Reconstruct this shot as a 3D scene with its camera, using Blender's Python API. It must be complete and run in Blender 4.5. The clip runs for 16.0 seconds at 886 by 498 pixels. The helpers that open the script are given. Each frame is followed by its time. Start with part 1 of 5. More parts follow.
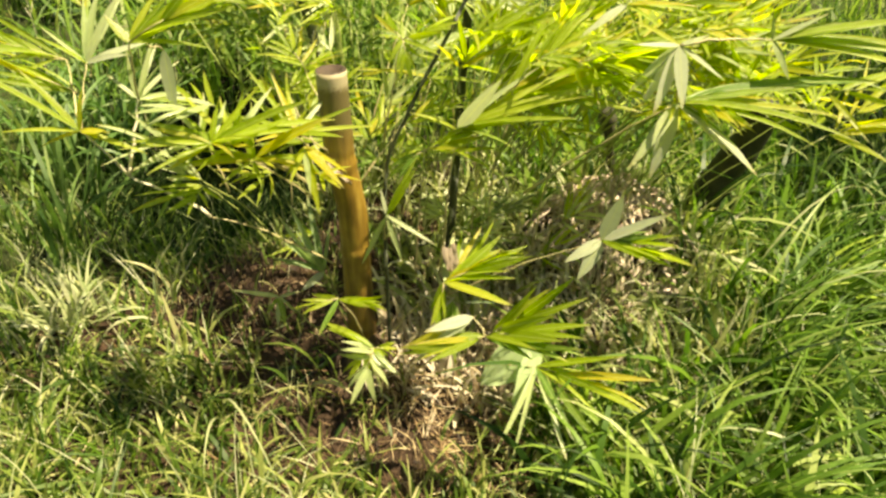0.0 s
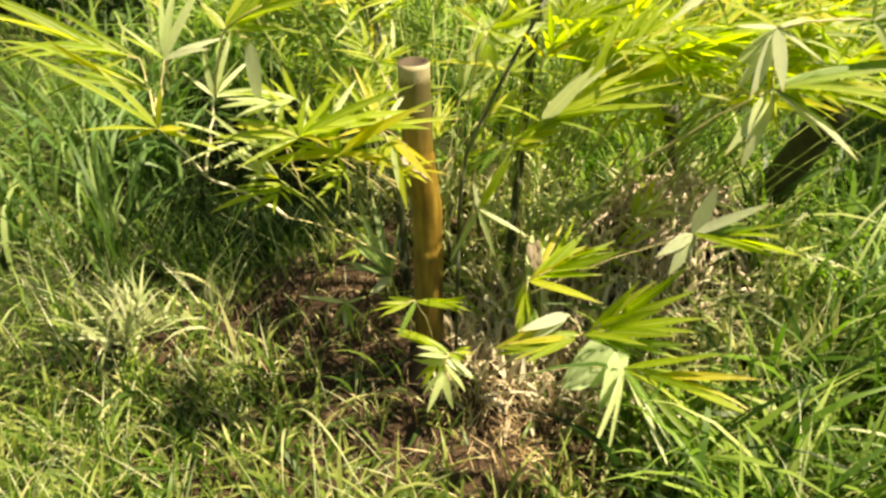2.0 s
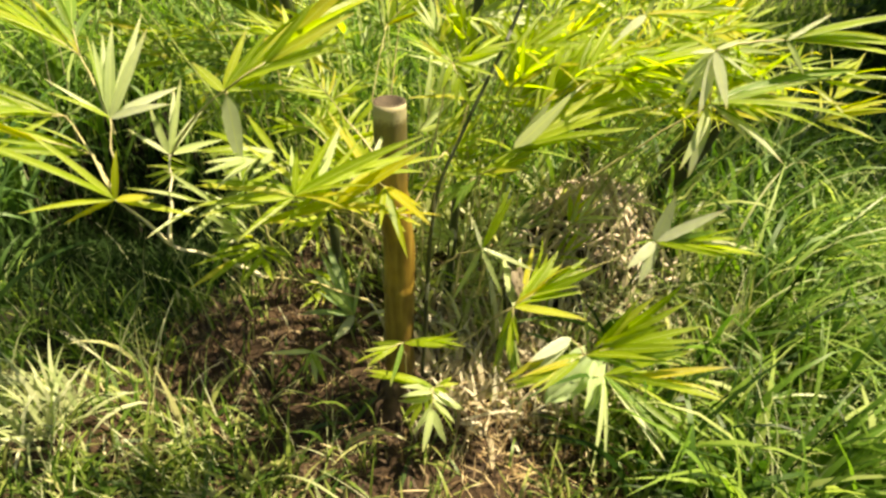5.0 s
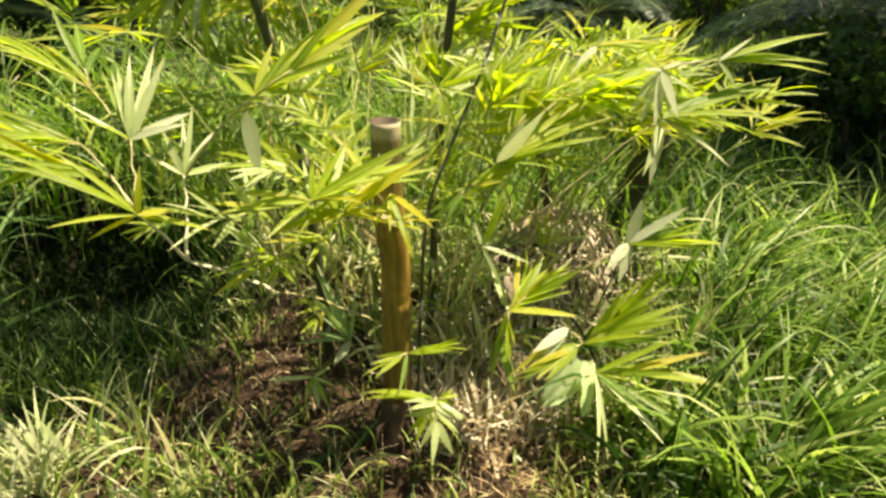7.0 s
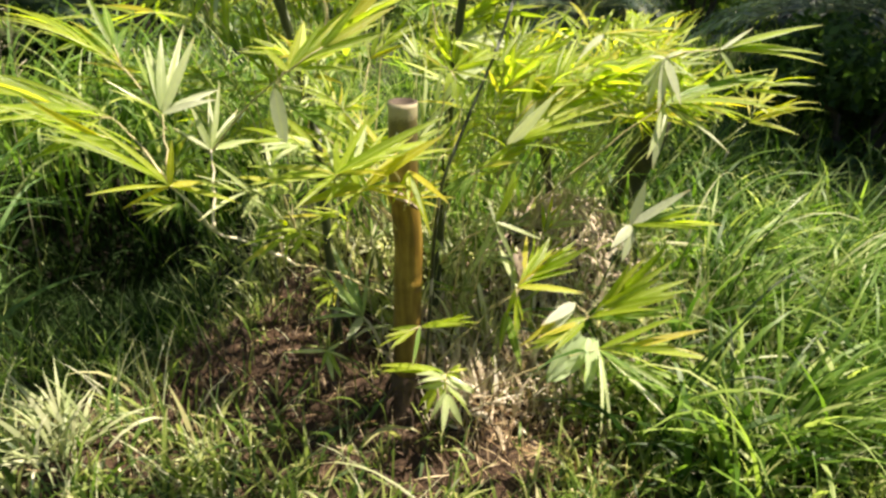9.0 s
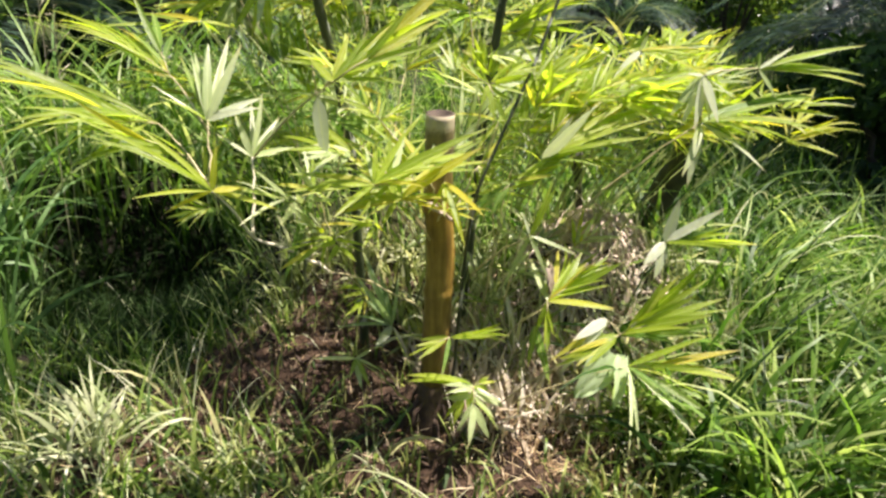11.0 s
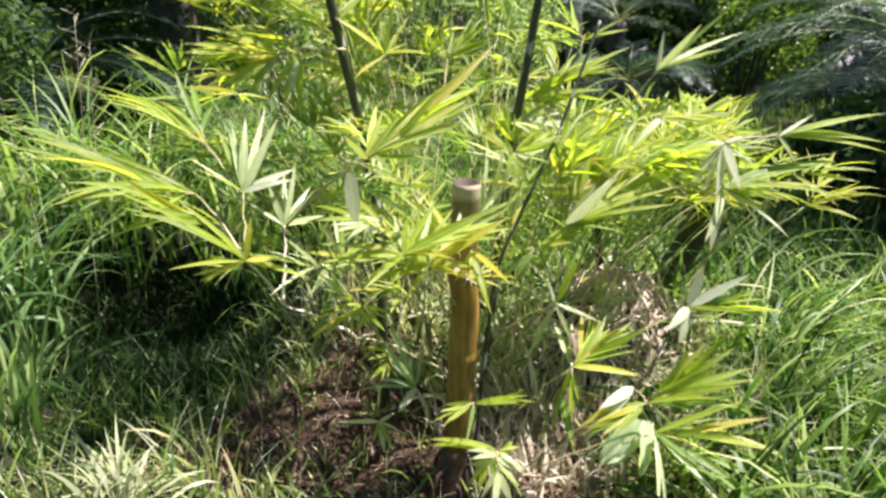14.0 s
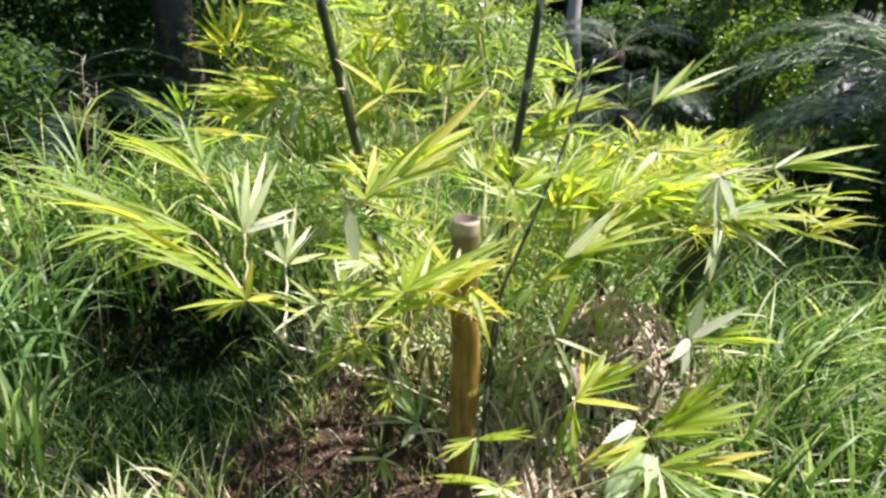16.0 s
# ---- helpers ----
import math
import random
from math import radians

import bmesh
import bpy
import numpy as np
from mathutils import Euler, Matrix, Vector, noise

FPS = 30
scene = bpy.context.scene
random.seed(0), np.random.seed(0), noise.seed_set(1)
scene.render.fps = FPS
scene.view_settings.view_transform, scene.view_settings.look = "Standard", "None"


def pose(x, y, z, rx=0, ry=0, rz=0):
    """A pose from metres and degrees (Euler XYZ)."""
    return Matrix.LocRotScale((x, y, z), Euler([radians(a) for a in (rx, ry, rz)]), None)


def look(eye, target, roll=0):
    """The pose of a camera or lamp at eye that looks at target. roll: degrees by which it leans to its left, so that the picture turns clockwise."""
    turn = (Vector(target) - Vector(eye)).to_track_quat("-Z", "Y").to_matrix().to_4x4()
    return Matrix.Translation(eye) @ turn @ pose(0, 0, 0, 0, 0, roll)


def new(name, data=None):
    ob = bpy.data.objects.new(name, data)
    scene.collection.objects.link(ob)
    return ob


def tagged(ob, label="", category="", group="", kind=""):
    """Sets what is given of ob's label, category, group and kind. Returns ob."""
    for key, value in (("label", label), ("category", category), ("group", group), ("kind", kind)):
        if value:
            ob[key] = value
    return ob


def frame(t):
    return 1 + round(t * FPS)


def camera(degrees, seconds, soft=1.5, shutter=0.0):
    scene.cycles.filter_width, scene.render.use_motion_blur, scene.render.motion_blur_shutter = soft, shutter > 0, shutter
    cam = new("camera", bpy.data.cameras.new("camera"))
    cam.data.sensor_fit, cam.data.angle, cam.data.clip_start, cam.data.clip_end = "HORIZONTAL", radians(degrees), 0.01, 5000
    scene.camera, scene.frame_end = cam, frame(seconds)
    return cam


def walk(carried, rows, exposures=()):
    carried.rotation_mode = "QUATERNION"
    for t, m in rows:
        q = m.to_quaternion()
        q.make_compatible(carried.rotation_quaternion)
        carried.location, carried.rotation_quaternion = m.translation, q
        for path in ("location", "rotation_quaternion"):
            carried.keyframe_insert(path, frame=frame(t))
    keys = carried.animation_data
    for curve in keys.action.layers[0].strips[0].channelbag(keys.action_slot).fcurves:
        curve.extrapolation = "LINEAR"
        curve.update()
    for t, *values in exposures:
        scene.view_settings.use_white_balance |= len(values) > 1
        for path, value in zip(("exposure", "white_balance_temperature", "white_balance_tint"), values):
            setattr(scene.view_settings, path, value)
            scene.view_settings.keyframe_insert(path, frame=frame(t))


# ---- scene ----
cam = camera(69.6, 16.0, soft=2.7, shutter=0.5)
PATH = [
    (0, (0.111, 0.044, 1.457), (0.021, 1.716, 0.363), 0.1),
    (0.5, (0.105, 0.056, 1.459), (-0.01, 1.72, 0.354), -0.2),
    (1, (0.078, 0.05, 1.433), (-0.079, 1.716, 0.337), 0.4),
    (1.5, (0.026, 0.046, 1.414), (-0.158, 1.709, 0.319), 0.4),
    (2, (-0.078, 0.058, 1.384), (-0.185, 1.761, 0.34), -1.3),
    (2.5, (-0.164, 0.087, 1.37), (-0.078, 1.789, 0.323), 0.8),
    (3, (-0.238, 0.096, 1.372), (-0.048, 1.781, 0.31), 2.3),
    (3.5, (-0.323, 0.111, 1.384), (-0.059, 1.775, 0.305), 2.5),
    (4, (-0.364, 0.129, 1.415), (-0.074, 1.764, 0.3), 2.6),
    (4.5, (-0.393, 0.156, 1.443), (-0.048, 1.79, 0.343), 1.9),
    (5, (-0.41, 0.171, 1.464), (-0.018, 1.813, 0.392), 0.8),
    (5.2, (-0.416, 0.167, 1.476), (-0.024, 1.813, 0.409), 0.2),
    (7.3, (-0.617, 0.031, 1.344), (0.013, 1.737, 0.511), -0.3),
    (7.5, (-0.631, 0.02, 1.339), (-0.003, 1.727, 0.509), 0.2),
    (8, (-0.654, 0.009, 1.335), (-0.001, 1.705, 0.502), 0.8),
    (8.5, (-0.662, 0.006, 1.341), (-0.003, 1.702, 0.509), 0.6),
    (9, (-0.669, -0.002, 1.342), (-0.032, 1.688, 0.483), 0.4),
    (11.5, (-0.708, 0.006, 1.35), (-0.134, 1.737, 0.529), 1.4),
    (12, (-0.716, 0.008, 1.361), (-0.143, 1.747, 0.557), 1.4),
    (12.5, (-0.719, 0.009, 1.374), (-0.158, 1.774, 0.619), 1.1),
    (13, (-0.719, 0.005, 1.39), (-0.183, 1.79, 0.664), 0.9),
    (13.5, (-0.725, 0.012, 1.397), (-0.184, 1.799, 0.68), 1.0),
    (14, (-0.726, 0.013, 1.402), (-0.176, 1.804, 0.701), 1.0),
    (14.5, (-0.723, 0.012, 1.412), (-0.19, 1.817, 0.735), 0.4),
    (15, (-0.723, 0.014, 1.418), (-0.174, 1.821, 0.761), 0.3),
    (15.5, (-0.721, 0.008, 1.422), (-0.167, 1.821, 0.785), 0.2),
    (16, (-0.719, 0.003, 1.425), (-0.173, 1.825, 0.808), 0.2),
]
walk(cam, [(t, look(eye, target, roll)) for t, eye, target, roll in PATH],
     exposures=[(0, 1.56, 9550, 6), (5.2, 1.58, 9550, 4), (7.5, 1.56, 8400, 11), (9, 1.56, 7500, 16), (12, 1.65, 6450, 24), (16, 1.72, 6200, 27)])


# ---- light ----
SUN_ELEVATION, SUN_AZIMUTH = 66.0, 94.0      # degrees; azimuth from +y towards +x
world = bpy.data.worlds.new("sky")
scene.world = world
world.use_nodes = True
wn = world.node_tree.nodes
sky = wn.new("ShaderNodeTexSky")
sky.sky_type, sky.sun_disc = "NISHITA", False
sky.sun_elevation, sky.sun_rotation = radians(SUN_ELEVATION), radians(SUN_AZIMUTH)
wn["Background"].inputs["Strength"].default_value = 0.062
world.node_tree.links.new(sky.outputs["Color"], wn["Background"].inputs["Color"])
sun = new("sun", bpy.data.lights.new("sun", "SUN"))
sun.data.energy, sun.data.angle, sun.data.color = 5.0, radians(0.53), (1.0, 0.95, 0.86)
ce = math.cos(radians(SUN_ELEVATION))
sun.matrix_world = look((10 * ce * math.sin(radians(SUN_AZIMUTH)), 10 * ce * math.cos(radians(SUN_AZIMUTH)),
                         10 * math.sin(radians(SUN_ELEVATION))), (0, 0, 0))


# ---- materials ----
def rgb(c):
    return (*c, 1.0)


class Nodes:
    """A small wrapper that adds and joins shader nodes."""

    def __init__(self, name):
        self.mat = bpy.data.materials.new(name)
        self.mat.use_nodes = True
        self.tree = self.mat.node_tree
        self.tree.nodes.clear()
        self.out = self.tree.nodes.new("ShaderNodeOutputMaterial")

    def add(self, kind, **sockets):
        node = self.tree.nodes.new("ShaderNode" + kind)
        for key, value in sockets.items():
            self.put(node, key.replace("_", " "), value)
        return node

    def put(self, node, key, value):
        sock = node.inputs[int(key[1:])] if key[0] == "i" and key[1:].isdigit() else node.inputs[key]
        if isinstance(value, bpy.types.NodeSocket):
            self.tree.links.new(value, sock)
        else:
            sock.default_value = value

    def mix(self, fac, a, b, blend="MIX"):
        node = self.tree.nodes.new("ShaderNodeMix")
        node.data_type, node.blend_type = "RGBA", blend
        self.put(node, "i0", fac), self.put(node, "i6", a), self.put(node, "i7", b)
        return node.outputs[2]

    def maths(self, op, a, b=0.0, clamp=False):
        node = self.tree.nodes.new("ShaderNodeMath")
        node.operation, node.use_clamp = op, clamp
        self.put(node, "i0", a), self.put(node, "i1", b)
        return node.outputs[0]

    def noise(self, vector, scale, detail=3.0, rough=0.55):
        node = self.add("TexNoise", Scale=scale, Detail=detail, Roughness=rough)
        if vector is not None:
            self.put(node, "Vector", vector)
        return node.outputs["Fac"]

    def ramp(self, fac, *stops):
        node = self.tree.nodes.new("ShaderNodeValToRGB")
        while len(node.color_ramp.elements) < len(stops):
            node.color_ramp.elements.new(0.5)
        for e, (p, c) in zip(node.color_ramp.elements, stops):
            e.position, e.color = p, rgb(c)
        self.put(node, "Fac", fac)
        return node.outputs["Color"]

    def bump(self, height, strength, distance):
        return self.add("Bump", Height=height, Strength=strength, Distance=distance).outputs["Normal"]

    def close(self, shader):
        self.tree.links.new(shader, self.out.inputs["Surface"])
        return self.mat


def foliage(name, stops, glow, through_share=0.45, rough=0.4, island=False, veins=0.0, gloss=0.36, spots=0.35):
    """Thin green tissue: a glossy face and light that shines through. The tint varies from leaf to leaf and along each one."""
    n = Nodes(name)
    if island:
        rand = n.add("NewGeometry").outputs["Random Per Island"]
    else:
        rand = n.add("ObjectInfo").outputs["Random"]
    place = n.add("TexCoord").outputs["Object"]
    base = n.ramp(rand, *stops)
    base = n.mix(n.maths("MULTIPLY", n.noise(place, 14.0 if not island else 9.0), spots), base, rgb([0.55 * v for v in stops[0][1]]))
    normal = None
    if veins:
        sep = n.add("SeparateXYZ", Vector=place)
        rib = n.maths("LESS_THAN", n.maths("ABSOLUTE", sep.outputs["Y"]), 0.004)
        base = n.mix(n.maths("MULTIPLY", rib, 0.5), base, rgb((0.55, 0.6, 0.25)))
        # yellowed, dried tips
        tip = n.maths("MULTIPLY", n.maths("SUBTRACT", sep.outputs["X"], 0.80, True), n.maths("MULTIPLY", rand, 4.0))
        base = n.mix(n.maths("MULTIPLY", tip, 1.0, True), base, rgb((0.42, 0.33, 0.12)))
        stripes = n.maths("SINE", n.maths("MULTIPLY", sep.outputs["Y"], 900.0))
        normal = n.bump(stripes, veins, 0.002)
    lit = n.mix(1.0, base, rgb(glow), "MULTIPLY")
    face = n.add("BsdfPrincipled", Base_Color=base, Roughness=rough)
    n.put(face, "Specular IOR Level", gloss)
    shine = n.add("BsdfTranslucent", Color=lit)
    if normal is not None:
        n.put(face, "Normal", normal)
    both = n.add("MixShader", Fac=through_share)
    n.put(both, "i1", face.outputs[0]), n.put(both, "i2", shine.outputs[0])
    return n.close(both.outputs[0])


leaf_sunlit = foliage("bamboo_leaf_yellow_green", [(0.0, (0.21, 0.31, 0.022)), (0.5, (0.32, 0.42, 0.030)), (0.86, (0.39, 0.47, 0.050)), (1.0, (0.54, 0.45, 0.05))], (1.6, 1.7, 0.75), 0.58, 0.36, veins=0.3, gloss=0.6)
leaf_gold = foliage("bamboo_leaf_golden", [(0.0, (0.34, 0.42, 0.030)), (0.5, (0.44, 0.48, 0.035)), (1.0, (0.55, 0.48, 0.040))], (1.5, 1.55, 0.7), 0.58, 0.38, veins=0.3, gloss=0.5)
# the pale and silvery leaves carry painted sky sheen in their base colour
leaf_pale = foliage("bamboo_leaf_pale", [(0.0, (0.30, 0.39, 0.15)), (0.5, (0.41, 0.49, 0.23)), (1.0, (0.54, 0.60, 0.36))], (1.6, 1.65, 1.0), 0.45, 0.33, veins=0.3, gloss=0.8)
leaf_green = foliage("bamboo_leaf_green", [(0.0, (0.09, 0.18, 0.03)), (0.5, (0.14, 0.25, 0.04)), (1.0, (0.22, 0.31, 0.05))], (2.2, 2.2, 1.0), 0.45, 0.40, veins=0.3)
leaf_sheen = foliage("bamboo_leaf_painted_sheen", [(0.0, (0.41, 0.47, 0.29)), (0.5, (0.51, 0.56, 0.39)), (1.0, (0.61, 0.65, 0.49))], (1.4, 1.4, 1.15), 0.5, 0.35, veins=0.3, gloss=0.7)
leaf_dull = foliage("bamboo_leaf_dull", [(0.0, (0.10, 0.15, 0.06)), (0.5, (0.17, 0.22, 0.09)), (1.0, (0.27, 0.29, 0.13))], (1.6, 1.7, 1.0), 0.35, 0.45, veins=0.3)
leaf_blue = foliage("bamboo_leaf_blue_green", [(0.0, (0.13, 0.21, 0.09)), (0.5, (0.20, 0.30, 0.15)), (1.0, (0.34, 0.42, 0.25))], (1.6, 1.8, 1.0), 0.35, 0.35, veins=0.3)
heart_green = foliage("weed_leaf_pale_green", [(0.0, (0.46, 0.58, 0.32)), (1.0, (0.54, 0.66, 0.40))], (1.6, 1.7, 0.9), 0.4, 0.38)
grass_lush = foliage("grass_lush", [(0.0, (0.010, 0.030, 0.005)), (0.38, (0.045, 0.11, 0.014)), (0.72, (0.135, 0.25, 0.032)), (0.90, (0.27, 0.38, 0.09)), (1.0, (0.43, 0.49, 0.20))], (2.0, 2.1, 1.2), 0.42, 0.45, island=True, gloss=0.25)
grass_mixed = foliage("grass_mixed", [(0.0, (0.03, 0.07, 0.012)), (0.35, (0.10, 0.17, 0.028)), (0.68, (0.22, 0.29, 0.065)), (0.88, (0.36, 0.39, 0.14)), (1.0, (0.54, 0.51, 0.27))], (1.8, 1.9, 1.2), 0.4, 0.45, island=True)
grass_sweep = foliage("grass_sweeping", [(0.0, (0.04, 0.10, 0.014)), (0.5, (0.12, 0.235, 0.035)), (0.85, (0.23, 0.34, 0.08)), (1.0, (0.40, 0.47, 0.20))], (2.0, 2.0, 1.2), 0.42, 0.5, island=True, gloss=0.35)
grass_broad = foliage("grass_broad", [(0.0, (0.03, 0.075, 0.018)), (0.5, (0.08, 0.16, 0.035)), (0.85, (0.16, 0.26, 0.07)), (1.0, (0.30, 0.38, 0.15))], (1.9, 1.9, 1.2), 0.45, 0.55, island=True, gloss=0.3)
reed_green = foliage("reed_blade", [(0.0, (0.045, 0.11, 0.025)), (0.5, (0.10, 0.20, 0.05)), (1.0, (0.28, 0.38, 0.17))], (1.7, 1.8, 1.2), 0.35, 0.48, island=True, gloss=0.35)
undergrowth = foliage("undergrowth_leaf", [(0.0, (0.06, 0.07, 0.025)), (0.35, (0.18, 0.24, 0.06)), (0.65, (0.36, 0.40, 0.18)), (1.0, (0.66, 0.66, 0.48))], (1.8, 1.8, 1.1), 0.4, 0.4, island=True)
dry_tuft = foliage("bleached_grass", [(0.0, (0.22, 0.28, 0.12)), (0.6, (0.40, 0.44, 0.24)), (1.0, (0.62, 0.62, 0.44))], (1.4, 1.4, 1.0), 0.35, 0.45, island=True)
dead_leaf = foliage("dead_leaf", [(0.0, (0.20, 0.15, 0.09)), (0.5, (0.52, 0.45, 0.32)), (1.0, (0.74, 0.70, 0.58))], (1.2, 1.15, 1.0), 0.25, 0.6, island=True)
straw = foliage("dry_straw", [(0.0, (0.16, 0.09, 0.045)), (0.3, (0.36, 0.24, 0.12)), (0.65, (0.56, 0.43, 0.24)), (1.0, (0.74, 0.64, 0.42))], (1.2, 1.1, 0.9), 0.25, 0.6, island=True)
litter_brown = foliage("brown_litter", [(0.0, (0.020, 0.011, 0.007)), (0.60, (0.075, 0.046, 0.026)), (0.88, (0.17, 0.115, 0.065)), (1.0, (0.42, 0.33, 0.20))], (1.1, 1.0, 0.9), 0.15, 0.7, island=True)
# greens darkened to stand for weeds lying in the hollow's shade
grass_shade = foliage("weed_green_shaded", [(0.0, (0.008, 0.018, 0.005)), (0.6, (0.018, 0.042, 0.010)), (0.94, (0.045, 0.09, 0.022)), (1.0, (0.20, 0.25, 0.12))], (1.8, 1.9, 1.1), 0.30, 0.7, island=True, gloss=0.1)
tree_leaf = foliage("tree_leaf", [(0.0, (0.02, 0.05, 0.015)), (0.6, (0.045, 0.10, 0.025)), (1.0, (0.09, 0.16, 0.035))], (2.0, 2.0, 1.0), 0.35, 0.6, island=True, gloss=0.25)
vine_leaf = foliage("vine_leaf", [(0.0, (0.05, 0.11, 0.02)), (0.6, (0.11, 0.20, 0.03)), (1.0, (0.20, 0.28, 0.05))], (2.0, 2.0, 1.0), 0.4, 0.35, island=True)
palm_pale = foliage("palm_leaf_pale", [(0.0, (0.05, 0.08, 0.06)), (0.6, (0.10, 0.14, 0.11)), (1.0, (0.22, 0.27, 0.22))], (1.5, 1.6, 1.2), 0.3, 0.45, island=True, gloss=0.4)
# paler than tree_leaf: full sun is put into the shrubs' base colour
sunny_leaf = foliage("shrub_leaf_sunlit", [(0.0, (0.12, 0.20, 0.06)), (0.6, (0.20, 0.30, 0.10)), (1.0, (0.32, 0.40, 0.18))], (1.9, 1.9, 1.1), 0.45, 0.35, island=True)
palm_leaf = foliage("palm_leaf", [(0.0, (0.018, 0.045, 0.026)), (0.7, (0.045, 0.09, 0.055)), (1.0, (0.14, 0.20, 0.14))], (1.6, 1.8, 1.1), 0.3, 0.38, island=True, gloss=0.5)
seed_tan = foliage("seed_head", [(0.0, (0.40, 0.38, 0.24)), (1.0, (0.58, 0.56, 0.40))], (1.2, 1.1, 0.9), 0.3, 0.6, island=True)


def solid(name, stops, rough, scale, bump_strength=0.4, bump_size=0.004, gloss=0.5, stretch=(1, 1, 1), spot=None):
    n = Nodes(name)
    place = n.add("TexCoord").outputs["Object"]
    moved = n.add("Mapping", Vector=place)
    moved.inputs["Scale"].default_value = stretch
    vec = moved.outputs["Vector"]
    fine, coarse = n.noise(vec, scale * 7, 5), n.noise(vec, scale, 3)
    both = n.maths("ADD", n.maths("MULTIPLY", coarse, 0.65), n.maths("MULTIPLY", fine, 0.35))
    col = n.ramp(both, *stops)
    if spot:
        col = n.mix(n.maths("GREATER_THAN", n.noise(vec, scale * 2.3, 4), 0.6), col, rgb(spot))
    face = n.add("BsdfPrincipled", Base_Color=col, Roughness=rough, Normal=n.bump(both, bump_strength, bump_size))
    n.put(face, "Specular IOR Level", gloss)
    return n.close(face.outputs[0])


bark_dark = solid("bark_dark", [(0.3, (0.03, 0.025, 0.02)), (0.7, (0.11, 0.09, 0.07))], 0.85, 6, 0.8, 0.02, stretch=(1, 1, 0.25))
bark_grey = solid("bark_grey", [(0.3, (0.16, 0.16, 0.15)), (0.7, (0.38, 0.38, 0.36))], 0.8, 5, 0.6, 0.015, stretch=(1, 1, 0.3))
twig_tan = solid("bamboo_twig", [(0.3, (0.34, 0.30, 0.14)), (0.7, (0.52, 0.46, 0.26))], 0.5, 30, 0.2, 0.002)
twig_pale = solid("bamboo_twig_pale", [(0.3, (0.46, 0.42, 0.30)), (0.7, (0.70, 0.64, 0.50))], 0.5, 30, 0.2, 0.002)
twig_green = solid("bamboo_twig_green", [(0.3, (0.16, 0.22, 0.05)), (0.7, (0.32, 0.36, 0.12))], 0.5, 30, 0.2, 0.002)
culm_dark = solid("culm_dark_green", [(0.3, (0.015, 0.025, 0.012)), (0.7, (0.06, 0.075, 0.035))], 0.45, 18, 0.3, 0.003, stretch=(1, 1, 0.2), spot=(0.30, 0.31, 0.26))
# the near-black base colour stands for the stubs' shadowed, backlit sides
stub_mat = solid("old_culm_backlit", [(0.3, (0.012, 0.014, 0.007)), (0.7, (0.055, 0.055, 0.025))], 0.7, 20, 0.7, 0.006)
sheath_mat = solid("dry_sheath", [(0.3, (0.20, 0.15, 0.10)), (0.7, (0.38, 0.32, 0.24))], 0.55, 12, 0.3, 0.003, stretch=(0.3, 4, 1))
root_mat = solid("dry_root", [(0.3, (0.30, 0.21, 0.15)), (0.7, (0.70, 0.60, 0.50))], 0.8, 30, 0.5, 0.003)
collar_brown = solid("shade_collar_brown", [(0.3, (0.020, 0.012, 0.008)), (0.7, (0.085, 0.052, 0.032))], 0.9, 25, 0.8, 0.006)
pith_mat = solid("cut_pith", [(0.3, (0.02, 0.014, 0.008)), (0.7, (0.075, 0.05, 0.028))], 0.8, 40, 0.5, 0.003)


def culm_ochre_material():
    """Old yellow bamboo: ochre with long darker streaks, olive towards the cut end, and a waxy bloom under the nodes.
    Shade is painted over its lower part.
    """
    n = Nodes("culm_ochre")
    place = n.add("TexCoord").outputs["Object"]
    long_map = n.add("Mapping", Vector=place)
    long_map.inputs["Scale"].default_value = (1, 1, 0.12)
    streak, fine = n.noise(long_map.outputs["Vector"], 60, 4), n.noise(place, 130, 4)
    blot = n.noise(place, 14, 3)
    col = n.ramp(n.maths("ADD", n.maths("MULTIPLY", streak, 0.6), n.maths("MULTIPLY", blot, 0.4)),
                 (0.30, (0.09, 0.052, 0.010)), (0.5, (0.22, 0.135, 0.025)), (0.72, (0.37, 0.26, 0.06)))
    z = n.add("SeparateXYZ", Vector=place).outputs["Z"]
    top = n.maths("MULTIPLY", n.maths("SUBTRACT", n.maths("ADD", z, n.maths("MULTIPLY", blot, 0.12)), 0.80, True), 9.0, True)
    col = n.mix(top, col, rgb((0.13, 0.105, 0.045)))
    band = n.maths("MULTIPLY", n.maths("SUBTRACT", n.maths("ADD", z, n.maths("MULTIPLY", fine, 0.03)), 0.935, True), 60.0, True)
    col = n.mix(band, col, rgb((0.40, 0.35, 0.22)))
    # leaf shade on the lower culm, painted as a browner fade downwards
    foot_shade = n.maths("MULTIPLY", n.maths("SUBTRACT", 0.66, n.maths("ADD", z, n.maths("MULTIPLY", streak, 0.26)), True), 2.3, True)
    col = n.mix(foot_shade, col, rgb((0.062, 0.036, 0.012)))
    face = n.add("BsdfPrincipled", Base_Color=col, Roughness=0.42, Normal=n.bump(n.maths("ADD", streak, fine), 0.25, 0.003))
    return n.close(face.outputs[0])


culm_ochre = culm_ochre_material()


